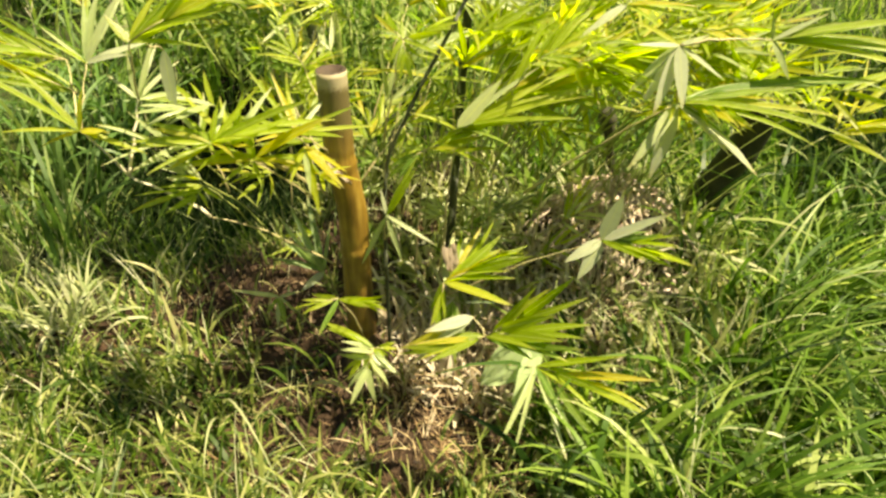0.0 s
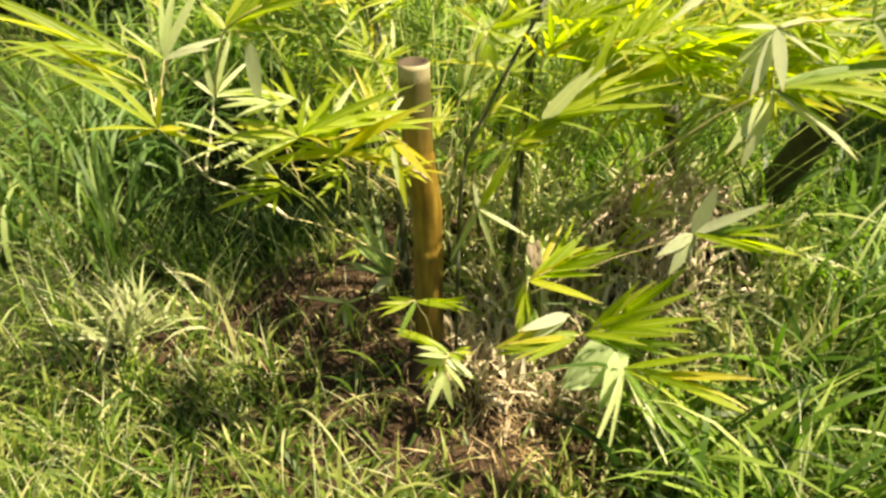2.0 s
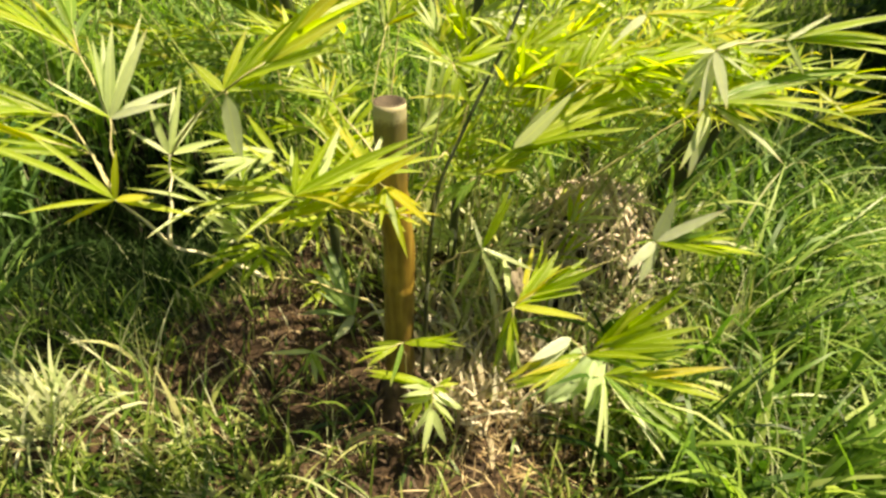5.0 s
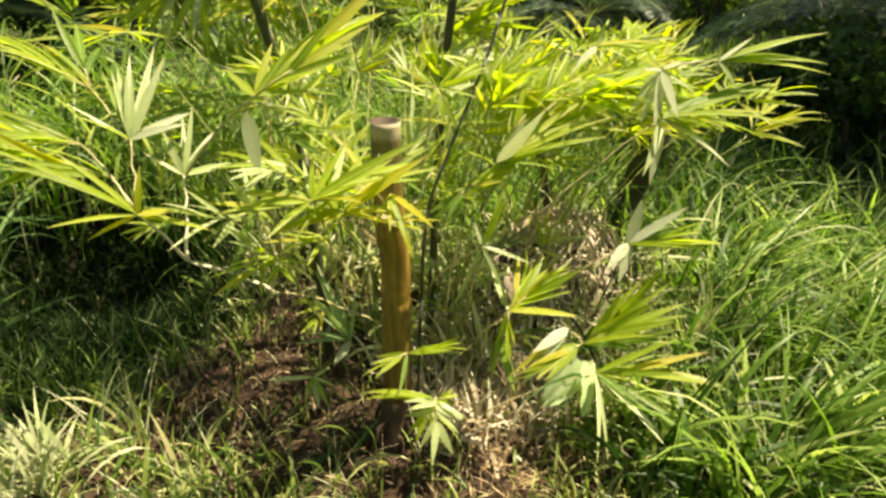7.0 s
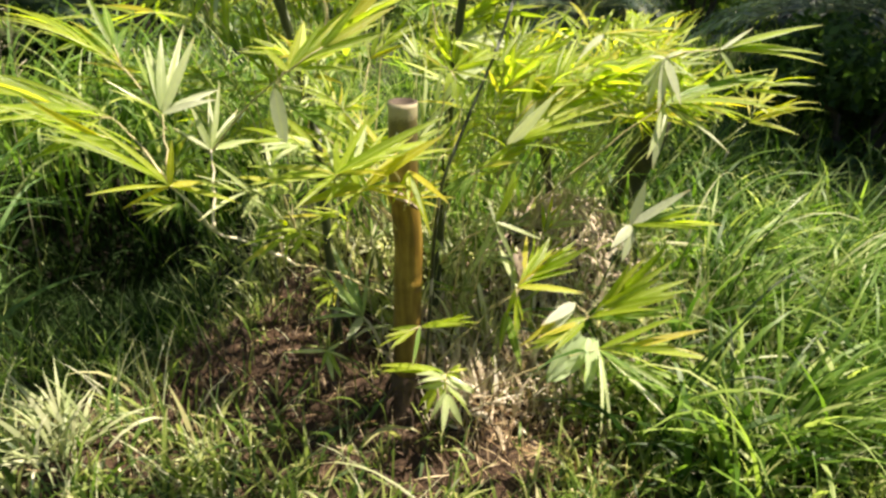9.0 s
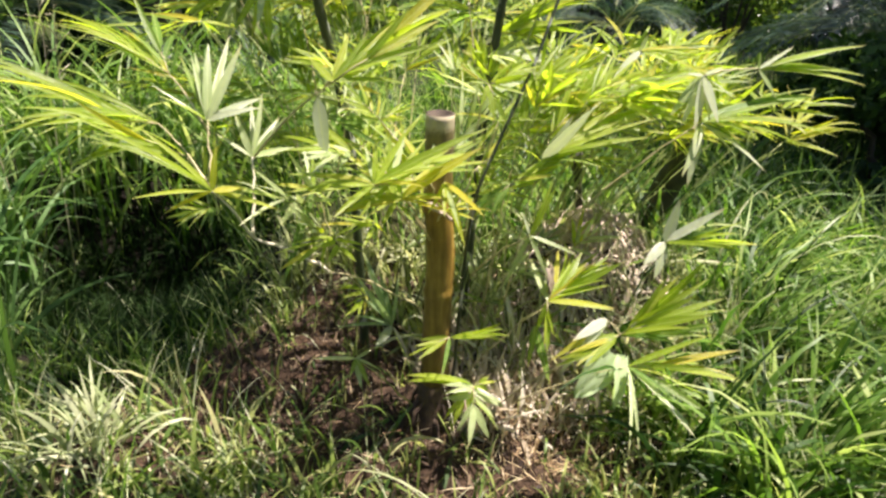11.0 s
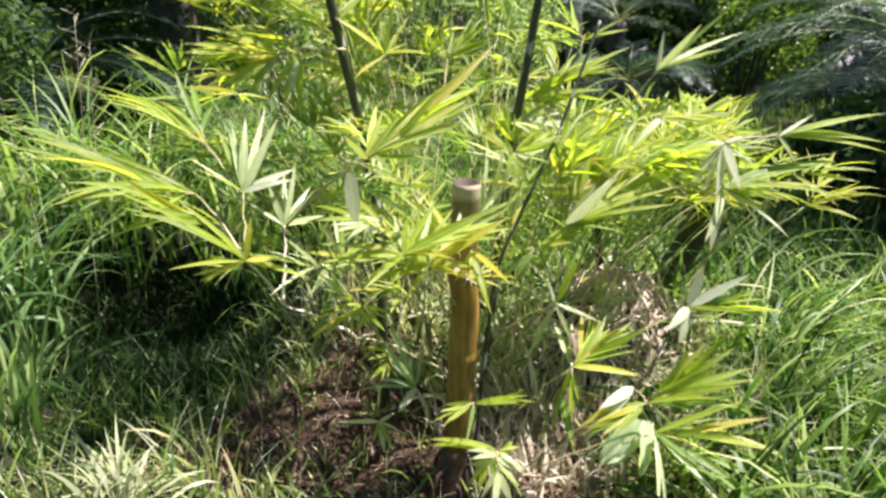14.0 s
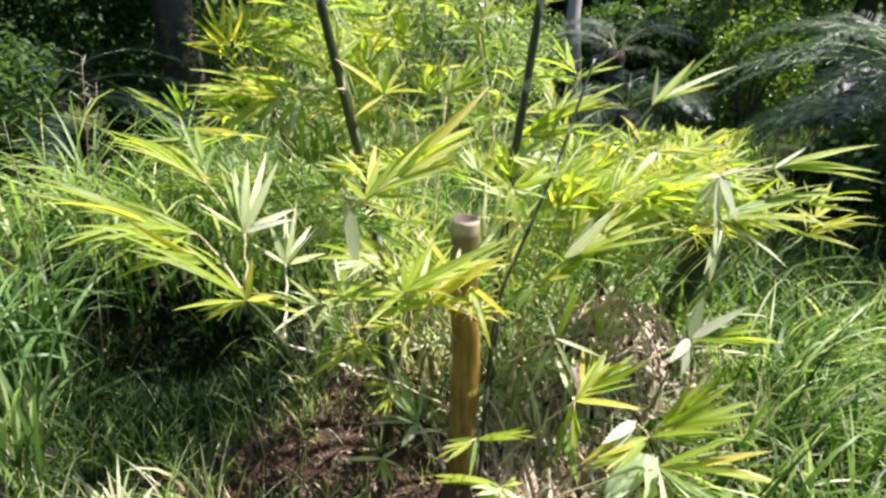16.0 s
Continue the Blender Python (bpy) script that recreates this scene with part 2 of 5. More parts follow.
def ground_material():
    """Dark loose soil with reddish litter, passing into green turf away from the clump. Shade in the hollow is painted
    on.
    """
    n = Nodes("earth")
    place = n.add("TexCoord").outputs["Object"]
    crumbs, lumps, wide = n.noise(place, 90, 6, 0.7), n.noise(place, 11, 4), n.noise(place, 1.3, 3)
    soil = n.ramp(n.maths("ADD", n.maths("MULTIPLY", crumbs, 0.6), n.maths("MULTIPLY", lumps, 0.4)),
                  (0.30, (0.012, 0.008, 0.005)), (0.5, (0.042, 0.026, 0.016)), (0.68, (0.11, 0.068, 0.040)))
    turf = n.ramp(n.maths("ADD", n.maths("MULTIPLY", n.noise(place, 30, 5), 0.6), n.maths("MULTIPLY", wide, 0.4)),
                  (0.30, (0.010, 0.013, 0.004)), (0.5, (0.026, 0.036, 0.009)), (0.7, (0.06, 0.08, 0.02)))
    gap = n.add("VectorMath", i0=place, i1=(-0.2, 1.55, 0.0))
    gap.operation = "DISTANCE"
    far = n.maths("ADD", gap.outputs["Value"], n.maths("MULTIPLY", lumps, 0.6))
    mask = n.maths("MULTIPLY", n.maths("SUBTRACT", far, 1.2), 1.4, True)
    # a near-black patch stands for the shade in the hollow
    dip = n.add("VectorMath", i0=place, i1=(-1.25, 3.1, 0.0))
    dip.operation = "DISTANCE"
    shadowy = n.maths("MULTIPLY", n.maths("SUBTRACT", 1.3, n.maths("ADD", dip.outputs["Value"], n.maths("MULTIPLY", lumps, 0.4))), 2.5, True)
    shade_soil = n.ramp(crumbs, (0.35, (0.004, 0.0035, 0.0025)), (0.7, (0.022, 0.017, 0.011)))
    col = n.mix(shadowy, n.mix(mask, soil, turf), shade_soil)
    face = n.add("BsdfPrincipled", Base_Color=col, Roughness=0.95, Normal=n.bump(n.maths("ADD", crumbs, lumps), 0.8, 0.015))
    n.put(face, "Specular IOR Level", 0.2)
    return n.close(face.outputs[0])


earth = ground_material()


# ---- mesh helpers ----
def mesh_of(name, verts, faces, material, smooth=True):
    me = bpy.data.meshes.new(name)
    me.from_pydata([tuple(v) for v in verts], [], faces)
    me.materials.append(material)
    if smooth:
        me.polygons.foreach_set("use_smooth", [True] * len(me.polygons))
    me.update()
    return me


def quads(name, verts, faces, material):
    """A mesh from arrays: verts (n, 3), faces (m, 4)."""
    me = bpy.data.meshes.new(name)
    verts, faces = np.ascontiguousarray(verts, dtype=np.float32), np.ascontiguousarray(faces, dtype=np.int32)
    me.vertices.add(len(verts))
    me.vertices.foreach_set("co", verts.ravel())
    me.loops.add(faces.size)
    me.loops.foreach_set("vertex_index", faces.ravel())
    me.polygons.add(len(faces))
    me.polygons.foreach_set("loop_start", np.arange(0, faces.size, 4, dtype=np.int32))
    me.polygons.foreach_set("loop_total", np.full(len(faces), 4, dtype=np.int32))
    me.polygons.foreach_set("use_smooth", np.ones(len(faces), dtype=bool))
    me.materials.append(material)
    me.update(calc_edges=True)
    return me


def part(name, data, parent, at=None, label=""):
    """Links a mesh as one object under a thing or a part."""
    ob = new(name, data)
    ob.parent = parent
    if at is not None:
        ob.matrix_basis = at
    if label:
        ob["label"] = label
    return ob


def tube(points, radii, sides=8, ring=None):
    """Verts and quads of a round tube along points, closed at both ends by small fans of quads."""
    pts = [Vector(p) for p in points]
    verts, faces = [], []
    side = None
    for i, p in enumerate(pts):
        d = (pts[min(i + 1, len(pts) - 1)] - pts[max(i - 1, 0)]).normalized()
        if side is None:
            side = d.orthogonal().normalized()
        side = (side - d * side.dot(d)).normalized()
        up = d.cross(side)
        for k in range(sides):
            a = 2 * math.pi * k / sides
            r = radii[i] * (1 + (ring[k % len(ring)] if ring else 0))
            verts.append(p + side * (r * math.cos(a)) + up * (r * math.sin(a)))
    for i in range(len(pts) - 1):
        for k in range(sides):
            a, b = i * sides + k, i * sides + (k + 1) % sides
            faces.append((a, b, b + sides, a + sides))
    faces.append(tuple(range(sides - 1, -1, -1)))
    faces.append(tuple(range((len(pts) - 1) * sides, len(pts) * sides)))
    return verts, faces


def bent(a, b, sag=0.0, steps=6, wobble=0.0, rng=random):
    """Points from a to b along a soft arc."""
    a, b = Vector(a), Vector(b)
    out = []
    for i in range(steps + 1):
        s = i / steps
        p = a.lerp(b, s)
        p.z += sag * 4 * s * (1 - s)
        if 0 < i < steps:
            p += Vector((rng.uniform(-1, 1), rng.uniform(-1, 1), rng.uniform(-1, 1))) * wobble
        out.append(p)
    return out


# ---- the ground ----
def hill(x, y, cx, cy, rx, ry, h):
    return h * np.exp(-(((x - cx) / rx) ** 2 + ((y - cy) / ry) ** 2))


def lie(x, y):
    """Height of the ground."""
    x, y = np.asarray(x, dtype=float), np.asarray(y, dtype=float)
    near = np.exp(-((x ** 2 + (y - 2) ** 2) / 60.0))
    z = near * (0.018 * np.sin(5.1 * x + 1.3) * np.cos(4.3 * y) + 0.012 * np.sin(11.0 * x + 7.0 * y) + 0.008 * np.sin(23 * y - 9 * x))
    z = z + 0.10 * np.sin(0.31 * x + 0.5) * np.sin(0.27 * y) * (1 - near)
    z = z + hill(x, y, 0.62, 2.02, 0.38, 0.36, 0.38)        # the old root mound
    z = z + hill(x, y, -0.61, 1.98, 0.24, 0.21, 0.14)       # a heap of litter
    z = z + hill(x, y, -1.15, 2.95, 0.60, 0.65, -0.30) + hill(x, y, -0.42, 2.85, 0.22, 0.55, 0.14)      # a hollow
    z = z + hill(x, y, -1.22, 3.30, 0.40, 0.26, -0.24) + hill(x, y, -1.4, 3.86, 0.9, 0.22, 0.26)
    z = z + hill(x, y, -1.3, 4.5, 1.1, 0.5, 0.22) + hill(x, y, 0.0, 3.2, 0.5, 0.7, 0.16)
    z = z + hill(x, y, -0.2, 1.52, 0.28, 0.28, 0.05) + hill(x, y, -1.17, 1.58, 0.26, 0.22, 0.13)
    return z


def axis(lo, hi, step):
    mid = np.arange(lo, hi + step / 2, step)
    grow = np.array([0.12, 0.3, 0.6, 1.0, 1.6, 2.5, 4, 6, 9, 14, 22, 40, 80, 160, 320, 700])
    return np.concatenate([lo - grow[::-1], mid, hi + grow])


gx, gy = axis(-2.6, 3.0, 0.04), axis(0.2, 4.6, 0.04)
GX, GY = np.meshgrid(gx, gy)
rough = np.random.RandomState(3)
GZ = lie(GX, GY) + rough.normal(0, 0.004, GX.shape) * (np.hypot(GX, GY - 2) < 3.5)
cols, rows_ = len(gx), len(gy)
idx = np.arange(cols * rows_).reshape(rows_, cols)
gf = np.stack([idx[:-1, :-1], idx[:-1, 1:], idx[1:, 1:], idx[1:, :-1]], -1).reshape(-1, 4)
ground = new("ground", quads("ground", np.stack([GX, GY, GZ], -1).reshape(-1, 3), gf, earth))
tagged(ground, "dark brown soil passing into green turf", "ground", kind="structure")


# ---- grass ----
def blades(name, label, material, xy, height, width, lean, bow, heading, seed, lift=0.0, segs=5, category="grass"):
    """Many bent blades as one mesh of kind stuff. lean: start angle from upright; bow: how far it bends over."""
    r = np.random.RandomState(seed)
    n = len(xy)
    pos = np.stack([xy[:, 0], xy[:, 1], lie(xy[:, 0], xy[:, 1]) - 0.006 + lift], -1)
    side_a = heading + np.pi / 2 + r.uniform(-0.9, 0.9, n)
    side = np.stack([np.cos(side_a), np.sin(side_a), r.uniform(-0.35, 0.35, n)], -1)
    twist = r.uniform(-0.5, 0.5, n)
    verts = np.zeros((n, segs + 1, 2, 3))
    for k in range(segs + 1):
        s = k / segs
        half = (width * (0.55 + 0.45 * min(1.0, s * 4)) * max(0.04, (1 - s ** 2.2)) / 2)[:, None]
        turn = side.copy()
        turn[:, 2] += twist * s
        verts[:, k, 0], verts[:, k, 1] = pos - turn * half, pos + turn * half
        a = lean + bow * (s ** 1.3)
        pos = pos + np.stack([np.sin(a) * np.cos(heading), np.sin(a) * np.sin(heading), np.cos(a)], -1) * (height / segs)[:, None]
    floor_z = lie(verts[..., 0], verts[..., 1]) + 0.004
    verts[:, 1:, :, 2] = np.maximum(verts[:, 1:, :, 2], floor_z[:, 1:])
    base = (np.arange(n) * (segs + 1) * 2)[:, None]
    one = np.array([[2 * k, 2 * k + 1, 2 * k + 3, 2 * k + 2] for k in range(segs)]).reshape(1, -1)
    ob = new(name, quads(name, verts.reshape(-1, 3), (base + one).reshape(-1, 4), material))
    return tagged(ob, label, category, kind="stuff")


def scatter(r, n, x0, x1, y0, y1, keep=None, clump=0.0):
    """n places in a field; clump draws them together into tufts."""
    pts = np.stack([r.uniform(x0, x1, n * 3), r.uniform(y0, y1, n * 3)], -1)
    if keep is not None:
        pts = pts[r.uniform(0, 1, len(pts)) < keep(pts[:, 0], pts[:, 1])]
    pts = pts[:n]
    if clump:
        seeds = pts[r.randint(0, len(pts), max(2, len(pts) // 14))]
        pick = seeds[r.randint(0, len(seeds), len(pts))]
        use = r.uniform(0, 1, len(pts)) < 0.75
        pts[use] = pick[use] + r.normal(0, clump, (int(use.sum()), 2))
    return pts


def bare(x, y):
    """1 in the bare ground round the clump, 0 outside it."""
    d = ((x + 0.61) / 0.48) ** 2 + ((y - 2.07) / 0.50) ** 2
    e = ((x + 0.15) / 0.43) ** 2 + ((y - 1.45) / 0.36) ** 2
    f = ((x + 1.28) / 0.72) ** 2 + ((y - 3.00) / 0.66) ** 2
    g = ((x + 0.40) / 0.30) ** 2 + ((y - 1.25) / 0.22) ** 2
    return np.maximum(np.clip(1.25 - np.minimum(np.minimum(d, e), f), 0, 1), np.clip(1.0 - g, 0, 0.65))


def near_bare(x, y):
    """1 on the dry bare soil at the foot of the clump."""
    d = ((x + 0.60) / 0.46) ** 2 + ((y - 1.98) / 0.42) ** 2
    e = ((x + 0.15) / 0.43) ** 2 + ((y - 1.45) / 0.36) ** 2
    return np.clip(1.25 - np.minimum(d, e), 0, 1)


def fld(r, xy, h, w, lean, bow):
    n = len(xy)
    return dict(height=r.uniform(*h, n) * r.uniform(0.7, 1.0, n), width=r.uniform(*w, n), lean=np.abs(r.normal(0, lean, n)), bow=r.uniform(*bow, n), heading=r.uniform(0, 2 * np.pi, n))


r = np.random.RandomState(11)
p = scatter(r, 4300, 0.28, 2.7, 0.75, 3.4, lambda x, y: np.clip((x - 0.22 + 0.12 * np.sin(7 * y)) * 2.4, 0, 1) * np.clip(1 - 1.5 * hill(x, y, 0.56, 1.88, 0.30, 0.32, 1), 0, 1), 0.035)
blades("tall_grass", "lush bright green long grass arching over beside the bamboo", grass_lush, p, seed=1, segs=6, **fld(r, p, (0.24, 0.68), (0.008, 0.025), 0.45, (0.6, 2.7)))
p = scatter(r, 2200, 0.22, 2.6, 0.7, 2.6, lambda x, y: np.clip((x - 0.18) * 2, 0, 1) * np.clip(1 - 1.5 * hill(x, y, 0.56, 1.88, 0.30, 0.32, 1), 0, 1), 0.05)
blades("fine_grass", "fine tangled green and straw grass lying over", grass_mixed, p, seed=2, **fld(r, p, (0.15, 0.42), (0.002, 0.005), 0.9, (0.4, 1.8)))
p = scatter(r, 3400, -2.9, -0.25, 0.7, 3.4, lambda x, y: np.clip(1 - bare(x, y) * 1.1, 0.03, 1) * np.clip(1 - 0.5 * np.clip((y - 1.7) * 1.5, 0, 1), 0, 1) * np.clip(1 - 0.45 * hill(x, y, -1.35, 2.1, 0.6, 0.45, 1), 0, 1), 0.04)
blades("meadow_grass", "short mixed green and drying grass on the open side", grass_mixed, p, seed=3, **fld(r, p, (0.08, 0.32), (0.005, 0.018), 0.8, (0.3, 2.3)))
p = scatter(r, 800, -2.6, -0.75, 0.8, 3.2, lambda x, y: np.clip(1 - bare(x, y) * 1.2, 0.0, 1), 0.05)
p = np.concatenate([p, np.stack([r.normal(-1.22, 0.26, 300), r.normal(2.28, 0.18, 300)], -1)])
blades("green_grass", "fresh green grass among drying stalks", grass_lush, p, seed=13, **fld(r, p, (0.12, 0.32), (0.004, 0.010), 0.5, (0.4, 2.0)))
p = scatter(r, 3900, -1.4, 1.0, 0.45, 1.45, lambda x, y: np.clip(1 - bare(x, y) * 1.15, 0.03, 1), 0.03)
blades("short_grass", "short yellow-green turf in front of the clump", grass_mixed, p, seed=4, **fld(r, p, (0.06, 0.22), (0.005, 0.016), 0.8, (0.3, 2.2)))
p = scatter(r, 7000, -4.5, 4.5, 2.5, 6.5, lambda x, y: np.clip((y - 2.3) * 1.2, 0, 1) * np.clip(1.0 + (x + 0.5) * 0.8, 0.14, 1) * np.clip(1 - 1.6 * bare(x, y) - hill(x, y, -0.30, 2.35, 0.3, 0.35, 1.4), 0, 1), 0.06)
blades("rough_grass", "rank green grass growing behind the bamboo", grass_lush, p, seed=5, **fld(r, p, (0.22, 0.60), (0.008, 0.019), 0.35, (0.4, 2.3)))
p = scatter(r, 16000, -9, 14, 6.0, 17, None, 0.1)
blades("far_grass", "bright sunlit grass in the clearing", grass_lush, p, seed=6, segs=3, **fld(r, p, (0.10, 0.30), (0.015, 0.03), 0.4, (0.3, 1.5)))
p = np.concatenate([np.stack([r.normal(cx, 0.04, 90), r.normal(cy, 0.04, 90)], -1) for cx, cy in ((1.05, 1.0), (1.3, 1.2), (0.75, 0.95), (1.55, 1.55), (1.25, 1.75), (0.95, 1.45))])
k = fld(r, p, (0.40, 0.75), (0.009, 0.019), 0.35, (0.9, 2.3))
k["heading"] = r.normal(-0.5, 0.7, len(p))
blades("sweeping_grass", "long glossy grass tufts sweeping over to one side", grass_sweep, p, seed=17, segs=8, **k)
p = np.concatenate([np.stack([r.normal(cx, 0.07, 30), r.normal(cy, 0.07, 30)], -1) for cx, cy in ((1.45, 2.2), (1.75, 2.05), (2.0, 1.85), (1.35, 1.85), (1.7, 2.5), (1.05, 1.62), (1.25, 1.35))])
k = fld(r, p, (0.55, 0.95), (0.010, 0.019), 0.22, (1.6, 3.0))
k["heading"] = r.normal(0.1, 1.0, len(p))
blades("hooked_grass", "tall pale grass blades hooking over at their tips", grass_sweep, p, seed=25, segs=10, **k)
p = scatter(r, 300, -2.8, -1.45, 1.9, 3.7, lambda x, y: np.clip(1 - 1.2 * bare(x, y), 0, 1), 0.05)
blades("broad_grass", "tall broad-bladed green grass standing beside the clump", grass_broad, p, seed=7, segs=7, **fld(r, p, (0.40, 1.0), (0.012, 0.026), 0.3, (0.5, 2.5)))
p = np.concatenate([np.stack([r.normal(cx, 0.06, 16), r.normal(cy, 0.07, 16)], -1) for cx, cy in ((-1.74, 3.05), (-1.88, 3.25), (-1.98, 3.10), (-2.00, 2.85), (-1.85, 2.70))])
blades("reed_grass", "broad blue-green arching grass blades with pale sheen", reed_green, p, seed=27, segs=10, **fld(r, p, (0.75, 1.2), (0.018, 0.034), 0.2, (1.2, 3.0)))
p = scatter(r, 620, -3.2, 0.1, 3.2, 4.8, lambda x, y: np.clip(1 - 1.5 * bare(x, y), 0, 1) * np.clip((x + 2.4) * 1.2, 0.2, 1), 0.07)
blades("arching_grass", "tall pale-tipped arching grass standing behind the bamboo", grass_sweep, p, seed=8, segs=8, **fld(r, p, (0.75, 1.6), (0.013, 0.028), 0.16, (1.2, 3.2)))
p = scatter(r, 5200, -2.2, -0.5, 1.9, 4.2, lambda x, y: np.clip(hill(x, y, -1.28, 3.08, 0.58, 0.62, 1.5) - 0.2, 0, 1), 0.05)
blades("dark_weeds", "low green weeds darkened as if shaded in the hollow", grass_shade, p, seed=18, category="weeds", **fld(r, p, (0.08, 0.30), (0.006, 0.016), 0.6, (0.4, 2.2)))
p = scatter(r, 560, -1.1, 0.4, 0.9, 2.4, lambda x, y: bare(x, y), 0.02)
blades("sparse_grass", "thin scattered green blades on bare soil", grass_mixed, p, seed=9, **fld(r, p, (0.05, 0.20), (0.004, 0.010), 0.6, (0.2, 1.8)))
p = scatter(r, 1600, -2.3, -0.2, 0.7, 2.9, lambda x, y: np.clip(1 - 1.1 * bare(x, y), 0, 1) * np.clip(1 - 0.45 * hill(x, y, -1.35, 2.1, 0.6, 0.45, 1), 0, 1), 0.06)
blades("dry_stalks", "thin bleached stalks lying tangled over the grass", dry_tuft, p, seed=19, **fld(r, p, (0.10, 0.36), (0.0025, 0.006), 0.95, (0.1, 1.4)))
p = scatter(r, 1300, 0.45, 2.0, 0.7, 2.0, None, 0.06)
blades("dry_stalks", "thin bleached stalks lying tangled over the grass", dry_tuft, p, seed=20, **fld(r, p, (0.22, 0.52), (0.0025, 0.006), 0.7, (0.3, 1.6)))
p = np.stack([r.normal(-1.17, 0.05, 85), r.normal(1.58, 0.05, 85)], -1)
blades("dry_tuft", "pale bleached tuft of cut grass", dry_tuft, p, seed=15, **fld(r, p, (0.15, 0.28), (0.009, 0.018), 0.9, (0.5, 2.0)))
p = np.array([[-0.62, 1.34], [-0.60, 1.30], [0.95, 1.25], [1.2, 1.5], [1.1, 1.1], [1.45, 1.6], [1.6, 1.9], [0.80, 1.60], [0.92, 1.55], [1.18, 1.62], [1.30, 1.45], [0.72, 1.42], [1.02, 1.80]])
blades("bent_blades", "long pale grass blades bent over in arches", dry_tuft, p, np.array([0.62, 0.4, 0.6, 0.7, 0.55, 0.75, 0.7, 1.15, 1.05, 1.0, 0.95, 0.8, 0.9]), np.full(13, 0.011), np.array([0.45] * 7 + [0.12, 0.15, 0.2, 0.2, 0.25, 0.1]), np.array([1.9, 1.6, 2.2, 2.4, 2.2, 2.6, 2.3, 2.6, 2.8, 2.6, 2.7, 2.6, 2.8]),
       np.array([-0.9, -1.3, 2.4, 0.4, 2.9, 0.2, -0.3, 0.1, -0.2, 0.3, -0.1, 0.2, 0.5]), 16, segs=10)
p = scatter(r, 5600, -1.3, 0.75, 0.6, 2.5, lambda x, y: 0.05 + 0.95 * hill(x, y, 0.08, 1.36, 0.20, 0.30, 1))
blades("straw_litter", "dry straw and grass clippings lying on the soil", straw, p, seed=10, lift=0.012, segs=3, category="litter", **fld(r, p, (0.03, 0.14), (0.002, 0.005), 1.55, (-0.1, 0.5)))
p = scatter(r, 10500, -1.7, 0.95, 0.8, 3.7, lambda x, y: np.maximum(near_bare(x, y) * (1 - 0.8 * hill(x, y, 0.02, 1.38, 0.3, 0.36, 1)), 0.8 * hill(x, y, 0.56, 1.93, 0.22, 0.20, 1) + 0.7 * hill(x, y, -0.30, 2.30, 0.20, 0.22, 1)))
blades("brown_litter", "crumbled brown leaf litter on bare soil", litter_brown, p, seed=12, lift=0.012, segs=3, category="litter", **fld(r, p, (0.02, 0.08), (0.003, 0.012), 1.5, (-0.2, 0.6)))
p = scatter(r, 1500, -0.55, 1.05, 1.40, 2.7, lambda x, y: np.clip((y - 1.40) * 2.5 + x * 0.8, 0, 1) * np.clip(1 - hill(x, y, -0.30, 1.50, 0.30, 0.34, 1.5) - hill(x, y, -0.55, 2.0, 0.4, 0.45, 1.5) - hill(x, y, 0.54, 1.92, 0.28, 0.26, 1.5), 0, 1), 0.04)
blades("undergrowth", "low tangled green and pale leaves under the bamboo", undergrowth, p, seed=14, segs=4, category="undergrowth", **fld(r, p, (0.10, 0.36), (0.012, 0.028), 0.7, (0.2, 1.9)))
p = scatter(r, 1700, -0.2, 0.8, 1.35, 2.25, lambda x, y: hill(x, y, 0.18, 1.62, 0.36, 0.28, 1))
blades("dead_leaves", "curled pale dead bamboo leaves lying under the clump", dead_leaf, p, seed=23, lift=0.015, segs=4, category="litter", **fld(r, p, (0.06, 0.20), (0.008, 0.022), 0.9, (0.0, 1.4)))
p = scatter(r, 1300, 0.30, 1.3, 0.6, 1.6, None, 0.05)
blades("ground_weeds", "small round-leaved green weeds among the grass", grass_mixed, p, seed=24, lift=0.07, segs=3, category="weeds", **fld(r, p, (0.025, 0.05), (0.014, 0.026), 1.1, (0.2, 0.9)))
p = scatter(r, 75, -1.65, -0.45, 1.85, 3.2, None)
blades("dry_stalks", "thin bleached stalks lying across the hollow", dry_tuft, p, seed=26, **fld(r, p, (0.22, 0.50), (0.002, 0.0045), 1.1, (0.1, 0.8)))
p = scatter(r, 60000, -7.0, 7.0, -5.0, 6.0, lambda x, y: np.where((np.abs(x) < 2.7) & (y > 0.75), 0.0, 1.0) * np.where((y > 2.5) & (np.abs(x) < 4.4), 0.0, 1.0), 0.22)
blades("lawn_grass", "mixed green turf on the open ground", grass_mixed, p, seed=21, segs=3, **fld(r, p, (0.08, 0.24), (0.006, 0.016), 0.6, (0.2, 1.8)))
p = np.stack([r.normal(-0.30, 0.07, 80), r.normal(6.45, 0.07, 80)], -1)
blades("pale_plant", "pale grey-green spiky plant behind the bamboo", palm_pale, p, seed=22, segs=6, category="plant", **fld(r, p, (0.8, 1.35), (0.02, 0.04), 0.30, (0.2, 1.3)))


